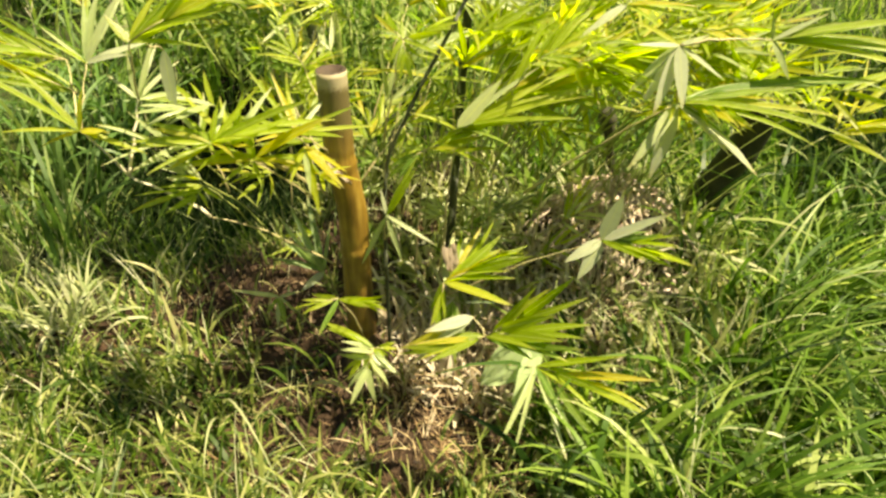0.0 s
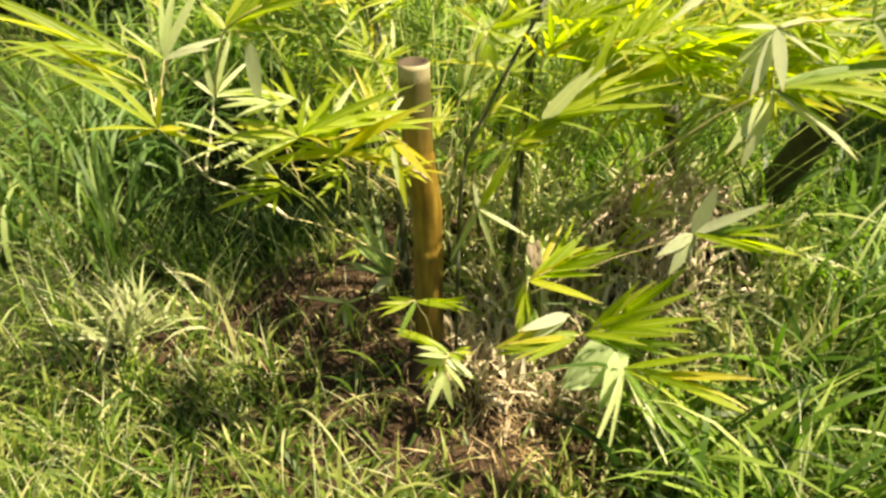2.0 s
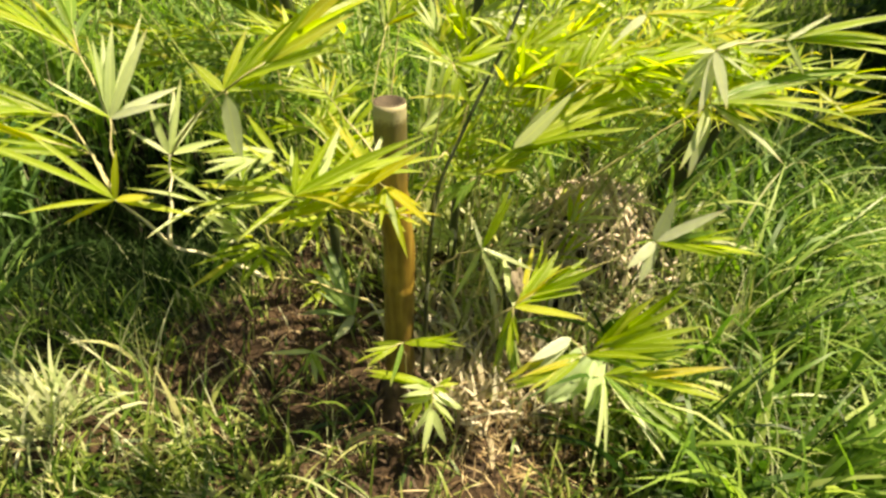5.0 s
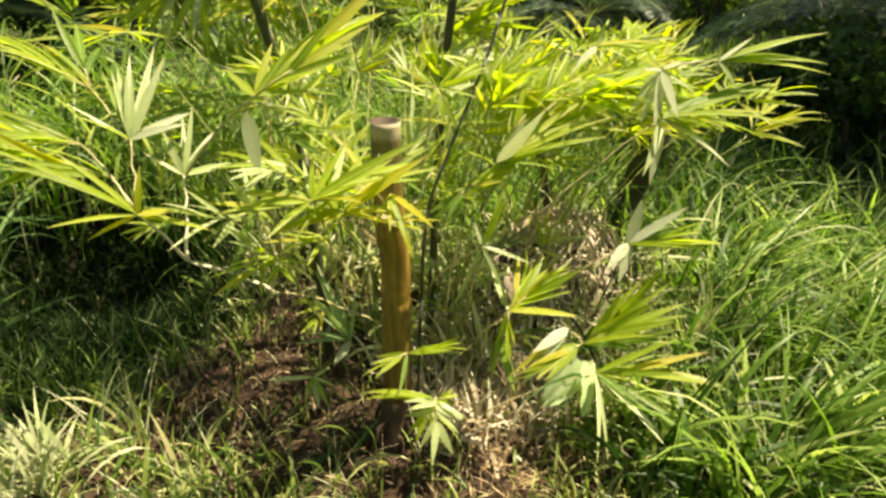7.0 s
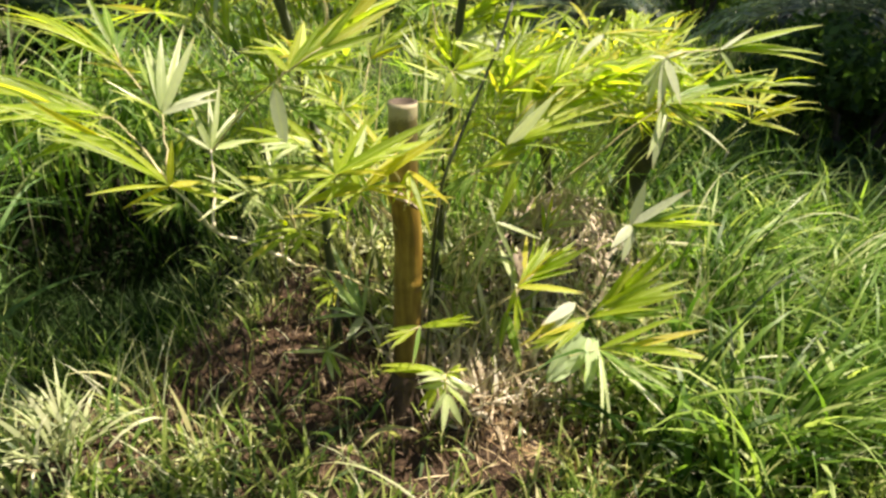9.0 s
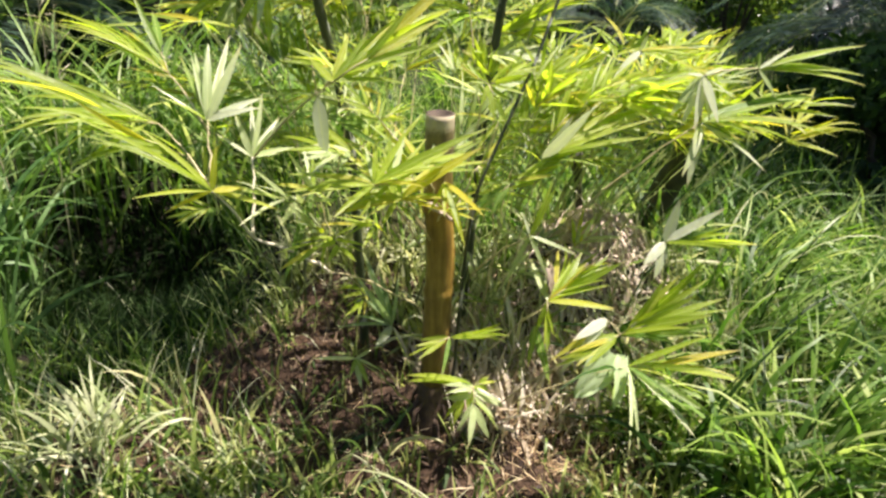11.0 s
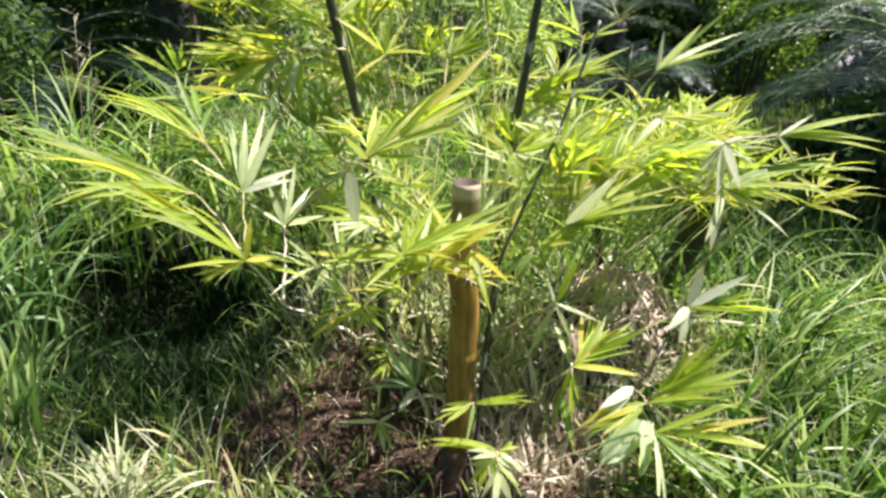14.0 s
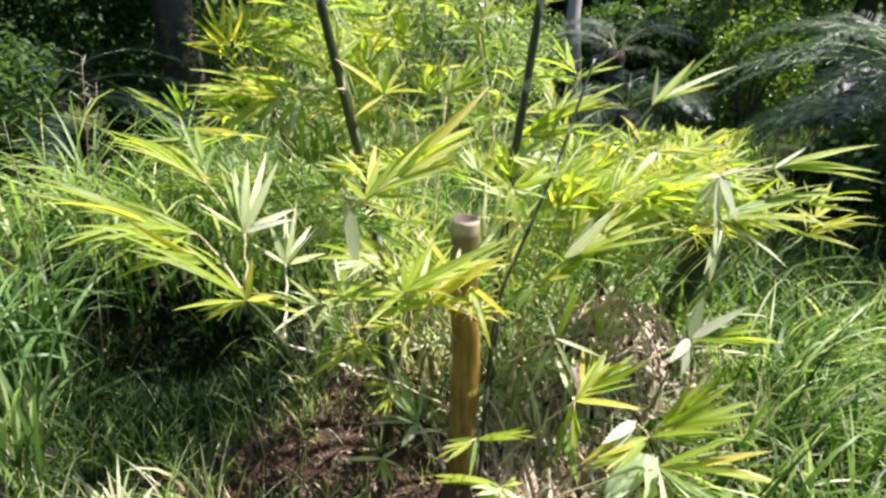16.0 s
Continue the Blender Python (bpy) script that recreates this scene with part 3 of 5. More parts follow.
def seed_stalk(x, y, height, lean, seed):
    """A thin dry grass stalk with a loose seed head."""
    rs = random.Random(seed)
    top = Vector((lean, 0.05, height))
    verts, faces = tube(bent((0, 0, -0.02), top, 0.04, 8, 0.004, rs), [0.0035 - 0.0003 * i for i in range(9)], 5)
    for k in range(16):
        at = top * (0.62 + 0.38 * k / 15)
        a = rs.uniform(0, 6.283)
        end = at + Vector((math.cos(a) * 0.07, math.sin(a) * 0.07, rs.uniform(0.0, 0.06)))
        v, f = tube([at, at.lerp(end, 0.6), end], [0.0012, 0.003, 0.001], 4)
        n0 = len(verts)
        verts += v
        faces += [tuple(i + n0 for i in q) for q in f]
    ob = new("grass_stalk", mesh_of("grass_stalk", verts, faces, seed_tan))
    ob.location = (x, y, float(lie(x, y)))
    return tagged(ob, "thin dry grass stalk with a loose seed head", "grass stalk", "seed stalks")


for k, (x, y, h, ln) in enumerate(((-1.56, 3.34, 1.60, 0.13), (-1.70, 3.30, 1.25, -0.08), (-2.05, 3.05, 1.20, 0.05), (-1.55, 3.55, 1.30, 0.12))):
    seed_stalk(x, y, h, ln, 300 + k)


# ---- the bamboo clump ----
def leaf_mesh(name, material, droop, fold=0.25, segs=7, broad=1.0):
    """A lance-shaped bamboo leaf, one unit long along x, folded along its midrib, bending down by droop."""
    verts, faces = [], []
    pos, ang = Vector((0, 0, 0)), 0.10
    for i in range(segs + 1):
        s = i / segs
        half = 0.058 * broad * (max(0.0, math.sin(math.pi * min(1.0, (s * 0.94 + 0.05) ** 0.72))) ** 0.85) + 0.0008
        if s < 0.04:
            half = 0.006
        lift = half * fold
        verts += [pos + Vector((0, -half, lift)), pos.copy(), pos + Vector((0, half, lift))]
        ang -= droop * 2.2 / segs
        pos = pos + Vector((math.cos(ang), 0, math.sin(ang))) / segs
    for i in range(segs):
        a = 3 * i
        faces += [(a, a + 1, a + 4, a + 3), (a + 1, a + 2, a + 5, a + 4)]
    return mesh_of(name, verts, faces, material)


LEAVES = {}


def leaf_data(material, droop):
    key = (material.name, round(max(0.0, min(0.6, droop)) * 8))
    if key not in LEAVES:
        LEAVES[key] = leaf_mesh("bamboo_leaf", material, key[1] / 8)
    return LEAVES[key]


ROOT = Vector((-0.215, 1.50, 0.04))
clump = new("bamboo_clump")
clump.location = ROOT
tagged(clump, "young yellow-green bamboo regrowing round a cut ochre culm", "bamboo")
rb = random.Random(5)


def branch(centre, origin, fans, thick=0.0018, twig=twig_tan):
    """A twig from origin to centre that ends in leafy twiglets: (reach, count, half angle, breadth, droop, material)."""
    c, o = Vector(centre), Vector(origin)
    sag = 0.05 * (c - o).length * rb.uniform(0.4, 1.2)
    pts = bent(o - c, (0, 0, 0), sag, 7, 0.004, rb)
    verts, faces = tube(pts, [thick * (1.5 - 0.8 * i / 7) for i in range(8)], 5)
    places = []
    for reach, count, half, breadth, droop, material in fans:
        d = Vector(reach)
        length = d.length
        d.normalize()
        # the fan's own plane: as level as its direction allows
        up = Vector((0.3, -0.5, 1.0)) if abs(d.z) < 0.75 else Vector((0.0, -0.9, 0.35))
        nrm = (up - d * up.dot(d)).normalized()
        star = half > 60
        if count > 2:
            count = round(count * 1.6)
        stem_l = 0.42 * length if count > 2 and not star else 0.0
        if stem_l:
            v2, f2 = tube([(0, 0, 0), d * stem_l * 0.5 + nrm * 0.004, d * stem_l], [0.0016, 0.0012, 0.0008], 4)
            n0 = len(verts)
            verts += v2
            faces += [tuple(k + n0 for k in q) for q in f2]
        for i in range(count):
            s = i / (count - 1) if count > 1 else 1.0
            if star:
                a, at, size = radians(half) * (2 * s - 1) + rb.uniform(-0.12, 0.12), Vector((0, 0, 0)), length * rb.uniform(0.70, 1.08)
            elif count > 2:
                a = radians(half) * (1.75 - 1.2 * s) * (1 if i % 2 else -1) * rb.uniform(0.6, 1.2) * (0.25 if i == count - 1 else 1)
                at, size = d * (stem_l * s), length * rb.uniform(0.58, 0.78)
            else:
                a, at, size = radians(half) * rb.uniform(-1, 1), Vector((0, 0, 0)), length * rb.uniform(0.92, 1.05)
            way = (Matrix.Rotation(a, 3, nrm) @ d + nrm * rb.gauss(0.05, 0.15)).normalized()
            n2 = (nrm - way * nrm.dot(way)).normalized()
            n2 = Matrix.Rotation(rb.gauss(0, 0.55 if count > 2 else 0.15), 3, way) @ n2
            y = n2.cross(way)
            m = Matrix(((way.x, y.x, n2.x, 0), (way.y, y.y, n2.y, 0), (way.z, y.z, n2.z, 0), (0, 0, 0, 1)))
            wide = breadth * ((0.008 + 0.054 * size) if count > 2 else (0.007 + 0.044 * size)) * rb.uniform(0.75, 1.2) / 0.116
            places.append((leaf_data(material, droop + rb.uniform(-0.05, 0.12)), Matrix.Translation(at) @ m @ Matrix.Diagonal((size, wide, size, 1))))
    stem = part("branch", mesh_of("branch", verts, faces, twig), clump, Matrix.Translation(c - ROOT))
    for data, m in places:
        part("leaf", data, stem, m)
    return stem


def culm(name, points, radii_at, material, label, sides=14, node_gap=0.16, step=0.02, hollow=False, start=0.08):
    """A jointed bamboo culm along points; radii_at(s) gives its radius at the share s of its length."""
    pts = [Vector(q) for q in points]
    total = sum((b - a).length for a, b in zip(pts, pts[1:]))
    count = int(total / step)
    path, rad = [], []
    for i in range(count + 1):
        want = total * i / count
        run = want
        for a, b in zip(pts, pts[1:]):
            seg = (b - a).length
            if run <= seg or b is pts[-1]:
                path.append(a.lerp(b, min(1.0, run / seg)) - ROOT)
                break
            run -= seg
        off = abs((want - start) / node_gap - round((want - start) / node_gap)) * node_gap
        rad.append(radii_at(i / count) * (1 + 0.10 * math.exp(-(off / 0.009) ** 2) - 0.03 * math.exp(-((off - 0.02) / 0.012) ** 2)))
    for _ in range(3):
        path = [path[0]] + [(path[i - 1] + path[i] * 2 + path[i + 1]) / 4 for i in range(1, len(path) - 1)] + [path[-1]]
    verts, faces = tube(path, rad, sides)
    plain = len(faces) - 1
    if hollow:
        # an open end: a wall's thickness and a sunk floor
        faces.pop()
        top = len(verts) - sides
        axis_dir = (path[-1] - path[-2]).normalized()
        for share, sink in ((0.78, -0.001), (0.72, 0.10)):
            base = len(verts)
            for k in range(sides):
                verts.append(path[-1] + (verts[top + k] - path[-1]) * share - axis_dir * sink)
            prev = top if base == top + sides else base - sides
            for k in range(sides):
                faces.append((prev + k, prev + (k + 1) % sides, base + (k + 1) % sides, base + k))
        faces.append(tuple(range(len(verts) - sides, len(verts))))
    me = mesh_of(name, verts, faces, material)
    if hollow:
        me.materials.append(pith_mat)
        for f in me.polygons[plain:]:
            f.material_index = 1
    return part(name, me, clump, label=label)


culm("cut_culm", [(-0.205, 1.515, -0.02), (-0.212, 1.505, 0.30), (-0.205, 1.49, 0.62), (-0.222, 1.475, 0.78), (-0.222, 1.465, 1.005)],
     lambda s: 0.043 - 0.007 * s, culm_ochre, "cut ochre bamboo culm with a hollow top", 20, 0.27, 0.012, True, 0.25)
culm("culm", [(-0.33, 1.97, 0.0), (-0.355, 1.95, 0.80), (-0.39, 1.95, 1.02), (-0.508, 1.90, 1.54), (-0.57, 1.86, 1.95), (-0.62, 1.88, 2.35), (-0.60, 1.98, 2.7)],
     lambda s: 0.017 - 0.005 * s, culm_dark, "dark green upright bamboo culm", 10)
culm("culm", [(0.02, 1.93, 0.0), (0.073, 1.90, 0.96), (0.134, 1.85, 1.55), (0.17, 1.82, 1.95), (0.20, 1.90, 2.35), (0.20, 2.1, 2.7)],
     lambda s: 0.015 - 0.004 * s, culm_dark, "dark green upright bamboo culm", 10)
culm("culm", [(-0.14, 1.56, 0.05), (-0.125, 1.51, 0.62), (-0.108, 1.50, 0.776), (-0.017, 1.52, 0.963), (0.064, 1.55, 1.107), (0.189, 1.61, 1.383)],
     lambda s: 0.006 - 0.002 * s, culm_dark, "thin dark leaning bamboo culm", 8, 0.12)
# the forked twig that carries the pale fans
branch((-0.685, 1.331, 0.788), (-0.526, 1.355, 0.671), [], 0.0032, twig_pale)
branch((-0.526, 1.355, 0.671), (-0.26, 1.47, 0.46), [], 0.0020, twig_tan)


def root_crown():
    """A dark collar of roots and old sheaths, added to stand for shade at the cut culm's foot."""
    verts, faces = [], []
    rr = random.Random(9)
    for k in range(46):
        a = rr.uniform(0, 6.283)
        h = rr.uniform(0.04, 0.16)
        top = Vector((0.040 * math.cos(a), 0.040 * math.sin(a), h))
        foot = Vector((rr.uniform(0.05, 0.12) * math.cos(a + rr.uniform(-0.4, 0.4)), rr.uniform(0.05, 0.12) * math.sin(a), -0.03))
        v, f = tube(bent(top, foot, 0.03, 5, 0.006, rr), [0.006, 0.007, 0.007, 0.006, 0.005, 0.004], 5)
        n0 = len(verts)
        verts += v
        faces += [tuple(i + n0 for i in q) for q in f]
    v, f = tube([(0, 0, -0.05), (0, 0, 0.03), (0.003, 0, 0.08), (0.003, 0, 0.12), (0.002, 0, 0.15)], [0.080, 0.070, 0.056, 0.048, 0.042], 18, [0.06, -0.05, 0.03, -0.02, 0.05, -0.04])
    n0 = len(verts)
    verts += v
    faces += [tuple(i + n0 for i in q) for q in f]
    return part("root_crown", mesh_of("root_crown", verts, faces, collar_brown), clump, label="dark fibrous collar added for shade at the cut culm's foot")


root_crown()


def spray(n, lo, hi, mats, size=(0.13, 0.23), foot=0.25):
    """n more leafy twigs whose ends fill the box from lo to hi, pointing out of the clump."""
    for _ in range(n):
        c = Vector([rb.uniform(a, b) for a, b in zip(lo, hi)])
        out = Vector((c.x + 0.15, c.y - 1.75, 0.0))
        out = (out.normalized() * 0.6 + Vector((rb.uniform(-1, 1), rb.uniform(-1, 1), rb.uniform(-0.1, 0.7)))).normalized()
        o = Vector((c.x * 0.72 - 0.05, 1.75 + (c.y - 1.75) * 0.7, max(0.05, c.z - 0.65 * rb.uniform(foot, foot + 0.3))))
        fans = [(out * (1.15 * rb.uniform(*size)), rb.randint(3, 5), rb.uniform(14, 34), 0.85, rb.uniform(0.05, 0.25), rb.choice(mats))]
        turn = Matrix.Rotation(rb.uniform(0.8, 1.6) * rb.choice((-1, 1)), 3, "Z") @ out
        fans.append((turn * rb.uniform(*size), rb.randint(2, 4), rb.uniform(14, 34), 0.85, rb.uniform(0.05, 0.3), rb.choice(mats)))
        branch(c, o, fans, 0.0018, twig_green)


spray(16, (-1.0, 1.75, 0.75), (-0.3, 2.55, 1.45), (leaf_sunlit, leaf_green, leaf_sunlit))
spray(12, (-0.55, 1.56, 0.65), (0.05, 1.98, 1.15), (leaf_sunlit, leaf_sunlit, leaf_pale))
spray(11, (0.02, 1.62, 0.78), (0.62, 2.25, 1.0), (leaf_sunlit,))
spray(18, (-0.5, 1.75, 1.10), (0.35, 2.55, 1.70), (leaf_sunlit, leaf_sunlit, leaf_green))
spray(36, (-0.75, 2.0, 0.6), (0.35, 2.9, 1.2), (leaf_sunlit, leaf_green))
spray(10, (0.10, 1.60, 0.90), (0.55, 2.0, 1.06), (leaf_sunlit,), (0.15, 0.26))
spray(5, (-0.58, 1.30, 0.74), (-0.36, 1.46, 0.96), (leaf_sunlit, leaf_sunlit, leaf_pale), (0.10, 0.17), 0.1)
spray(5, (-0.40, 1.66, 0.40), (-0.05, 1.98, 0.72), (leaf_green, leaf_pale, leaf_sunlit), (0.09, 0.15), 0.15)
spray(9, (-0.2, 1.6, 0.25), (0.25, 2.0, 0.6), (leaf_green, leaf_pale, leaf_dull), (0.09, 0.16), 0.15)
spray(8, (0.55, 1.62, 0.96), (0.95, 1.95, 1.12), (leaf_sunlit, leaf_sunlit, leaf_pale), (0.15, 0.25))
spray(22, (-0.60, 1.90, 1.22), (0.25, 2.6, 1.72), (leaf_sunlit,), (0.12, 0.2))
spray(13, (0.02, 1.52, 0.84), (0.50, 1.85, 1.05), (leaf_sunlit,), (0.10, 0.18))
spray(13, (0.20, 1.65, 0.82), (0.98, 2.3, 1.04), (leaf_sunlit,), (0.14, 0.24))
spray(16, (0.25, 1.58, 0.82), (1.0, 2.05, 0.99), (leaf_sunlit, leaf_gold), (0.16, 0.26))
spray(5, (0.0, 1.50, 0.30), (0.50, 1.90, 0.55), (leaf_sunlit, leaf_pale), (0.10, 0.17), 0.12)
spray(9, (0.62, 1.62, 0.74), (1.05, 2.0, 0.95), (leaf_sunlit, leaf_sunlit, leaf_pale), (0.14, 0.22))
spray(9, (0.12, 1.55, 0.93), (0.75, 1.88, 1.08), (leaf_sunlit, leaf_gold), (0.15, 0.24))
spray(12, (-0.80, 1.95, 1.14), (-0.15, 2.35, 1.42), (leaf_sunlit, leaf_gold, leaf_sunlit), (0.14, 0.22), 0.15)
# the leafy heads of the culms, arching back, out of view; added to shade the hollow
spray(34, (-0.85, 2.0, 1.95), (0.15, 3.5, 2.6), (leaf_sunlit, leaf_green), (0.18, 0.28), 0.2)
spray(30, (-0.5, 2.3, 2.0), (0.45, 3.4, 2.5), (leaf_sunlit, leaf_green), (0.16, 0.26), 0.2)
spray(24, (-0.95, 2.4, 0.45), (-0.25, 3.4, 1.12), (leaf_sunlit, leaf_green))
branch((-0.803, 1.424, 0.951), (-0.756, 1.320, 0.909), [
    ((-0.211, -0.074, 0.134), 6, 15, 0.72, 0.25, leaf_sunlit),
])
branch((-0.854, 1.490, 1.009), (-0.756, 1.320, 0.909), [
    ((-0.290, -0.129, 0.136), 6, 15, 0.68, 0.30, leaf_sunlit),
    ((-0.226, -0.131, 0.051), 4, 15, 0.70, 0.30, leaf_sunlit),
])
branch((-0.825, 1.586, 1.098), (-0.750, 1.400, 1.000), [
    ((-0.204, 0.098, 0.138), 6, 14, 0.75, 0.15, leaf_sunlit),
    ((-0.048, 0.170, 0.135), 4, 16, 1.0, 0.10, leaf_green),
])
branch((-0.520, 1.183, 1.138), (-0.665, 1.420, 0.940), [
    ((0.184, 0.038, 0.099), 6, 15, 0.8, 0.10, leaf_sunlit),
    ((0.269, 0.113, 0.163), 4, 8, 1.0, 0.10, leaf_sunlit),
    ((-0.040, 0.015, 0.042), 1, 5, 1.6, 0.00, leaf_sunlit),
    ((0.061, 0.057, 0.079), 2, 14, 1.0, 0.00, leaf_sunlit),
])
branch((-0.532, 1.327, 1.083), (-0.520, 1.183, 1.138), [
    ((-0.004, -0.020, -0.134), 1, 5, 2.2, 0.00, leaf_sheen),
])
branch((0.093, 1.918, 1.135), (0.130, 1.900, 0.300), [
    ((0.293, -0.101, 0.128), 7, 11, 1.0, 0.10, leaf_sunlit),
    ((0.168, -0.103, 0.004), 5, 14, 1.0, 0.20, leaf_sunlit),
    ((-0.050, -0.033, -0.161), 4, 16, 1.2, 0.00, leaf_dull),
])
branch((-0.632, 1.980, 1.274), (-0.445, 1.900, 1.294), [
    ((-0.221, -0.080, 0.077), 1, 3, 1.2, 0.12, leaf_sunlit),
    ((-0.215, -0.100, 0.004), 1, 3, 1.2, 0.15, leaf_sunlit),
    ((-0.153, -0.050, 0.062), 1, 3, 1.1, 0.1, leaf_sunlit),
    ((-0.175, 0.020, 0.019), 1, 3, 1.1, 0.1, leaf_sunlit),
    ((-0.130, 0.040, 0.099), 1, 3, 1.0, 0.05, leaf_sunlit),
    ((-0.070, 0.050, 0.079), 1, 3, 1.1, 0.05, leaf_sunlit),
    ((-0.143, -0.080, -0.057), 1, 3, 1.1, 0.15, leaf_sunlit),
    ((-0.166, -0.060, -0.107), 1, 3, 1.1, 0.15, leaf_sunlit),
    ((-0.124, -0.040, -0.139), 1, 3, 1.1, 0.1, leaf_green),
    ((-0.072, -0.050, -0.104), 1, 3, 1.2, 0.1, leaf_pale),
    ((-0.205, 0.040, -0.039), 1, 3, 1.0, 0.15, leaf_sunlit),
    ((-0.080, -0.100, -0.011), 1, 3, 1.2, 0.1, leaf_gold),
    ((-0.181, -0.120, 0.048), 1, 3, 1.0, 0.1, leaf_gold),
], 0.0022, twig_tan)
branch((-0.572, 1.960, 1.284), (-0.632, 1.980, 1.274), [
    ((-0.049, -0.020, -0.168), 1, 3, 1.5, 0, leaf_sunlit),
    ((-0.028, -0.040, -0.142), 1, 3, 1.3, 0, leaf_pale),
    ((-0.008, -0.030, -0.188), 1, 3, 1.4, 0, leaf_sunlit),
    ((-0.104, -0.050, -0.147), 1, 3, 1.2, 0.1, leaf_sunlit),
    ((0.115, -0.020, 0.036), 1, 3, 1.3, 0.05, leaf_pale),
    ((0.055, 0.020, 0.026), 1, 3, 1.2, 0.05, leaf_pale),
], 0.0018, twig_tan)
branch((-0.341, 1.860, 1.284), (-0.316, 1.840, 1.154), [
    ((-0.121, 0.020, 0.115), 1, 3, 1.9, 0.05, leaf_gold),
    ((-0.098, -0.040, 0.084), 1, 3, 1.4, 0.05, leaf_sunlit),
    ((0.028, 0.040, 0.136), 1, 3, 1.5, 0, leaf_sunlit),
    ((-0.090, -0.030, 0.008), 1, 3, 1.2, 0.08, leaf_gold),
    ((-0.096, -0.060, -0.043), 1, 3, 1.3, 0.12, leaf_gold),
    ((0.117, -0.050, 0.000), 1, 3, 1.4, 0.1, leaf_gold),
    ((0.075, 0.030, 0.023), 1, 3, 1.1, 0.05, leaf_gold),
    ((0.080, -0.080, -0.031), 1, 3, 1.2, 0.12, leaf_gold),
    ((-0.003, 0.080, 0.098), 1, 3, 1.1, 0, leaf_sunlit),
    ((0.084, 0.080, 0.099), 1, 3, 1.2, 0, leaf_sunlit),
], 0.0018, twig_tan)
branch((-0.645, 2.194, 1.241), (-0.450, 1.850, 0.500), [
    ((-0.228, -0.052, 0.033), 7, 15, 1.0, 0.20, leaf_sunlit),
    ((-0.146, 0.007, 0.131), 3, 14, 1.0, 0.10, leaf_sunlit),
    ((-0.236, -0.051, 0.061), 5, 12, 1.1, 0.25, leaf_sunlit),
    ((-0.145, -0.055, -0.050), 5, 14, 1.1, 0.35, leaf_sunlit),
    ((-0.066, -0.013, -0.129), 3, 14, 1.1, 0.20, leaf_pale),
    ((0.043, -0.021, -0.157), 4, 12, 1.1, 0.00, leaf_dull),
])
branch((-0.483, 2.240, 1.485), (-0.450, 1.850, 0.800), [
    ((-0.227, 0.013, -0.062), 6, 14, 1.0, 0.20, leaf_sunlit),
    ((-0.061, 0.049, 0.122), 4, 20, 1.0, 0.10, leaf_sunlit),
])
branch((-0.001, 2.028, 1.494), (0.050, 1.800, 0.700), [
    ((0.025, -0.009, -0.132), 3, 14, 1.2, 0.10, leaf_sunlit),
    ((-0.102, 0.034, -0.043), 4, 14, 1.0, 0.10, leaf_sunlit),
    ((0.108, 0.010, 0.044), 4, 25, 1.0, 0.10, leaf_sunlit),
])
branch((-0.185, 2.032, 1.508), (-0.430, 1.850, 0.700), [
    ((-0.144, 0.033, -0.009), 4, 18, 1.0, 0.10, leaf_sunlit),
    ((0.105, 0.016, 0.093), 4, 25, 1.0, 0.10, leaf_sunlit),
    ((0.008, -0.001, -0.117), 3, 20, 1.0, 0.00, leaf_green),
])
branch((0.174, 1.648, 0.878), (0.150, 1.700, 0.300), [
    ((0.310, -0.099, 0.095), 9, 14, 1.0, 0.12, leaf_sunlit),
    ((0.204, 0.047, 0.178), 7, 15, 1.0, 0.10, leaf_sunlit),
])
branch((0.142, 1.776, 0.863), (0.100, 1.750, 0.300), [
    ((0.256, 0.000, 0.084), 7, 14, 1.0, 0.10, leaf_sunlit),
    ((0.176, 0.091, 0.165), 6, 14, 1.0, 0.10, leaf_sunlit),
    ((0.115, -0.097, -0.102), 4, 16, 1.0, 0.20, leaf_sunlit),
])
branch((0.361, 1.627, 0.984), (0.300, 1.800, 0.300), [
    ((0.254, -0.047, 0.064), 7, 14, 1.0, 0.12, leaf_sunlit),
    ((0.142, -0.162, -0.055), 6, 12, 1.0, 0.15, leaf_sunlit),
])
branch((0.045, 1.330, 0.517), (-0.120, 1.500, 0.200), [
    ((0.201, 0.037, 0.090), 6, 14, 1.3, 0.12, leaf_sunlit),
    ((0.130, 0.113, 0.094), 4, 16, 1.3, 0.10, leaf_sunlit),
    ((0.036, 0.135, 0.082), 2, 10, 1.4, 0.00, leaf_pale),
    ((-0.020, -0.036, -0.121), 3, 9, 1.2, 0.00, leaf_sunlit),
    ((0.164, -0.075, 0.007), 2, 6, 1.3, 0.10, leaf_sunlit),
])
branch((0.150, 1.140, 0.510), (-0.050, 1.420, 0.120), [
    ((0.160, -0.040, 0.160), 4, 13, 1.1, 0.10, leaf_sunlit),
    ((0.170, -0.110, 0.120), 3, 12, 1.1, 0.15, leaf_sunlit),
    ((-0.170, -0.045, -0.024), 4, 9, 1.2, 0.15, leaf_sunlit),
    ((0.190, -0.080, 0.020), 3, 10, 1.2, 0.10, leaf_green),
])
branch((0.285, 1.265, 0.305), (0.020, 1.440, 0.100), [
    ((0.262, -0.140, 0.034), 4, 12, 1.0, 0.12, leaf_sunlit),
    ((0.215, -0.215, -0.055), 3, 14, 1.0, 0.15, leaf_green),
    ((-0.065, -0.235, -0.115), 2, 10, 0.8, 0.10, leaf_pale),
    ((0.075, -0.225, -0.105), 2, 14, 0.8, 0.10, leaf_pale),
    ((0.215, -0.065, 0.075), 2, 10, 1.0, 0.10, leaf_sunlit),
])
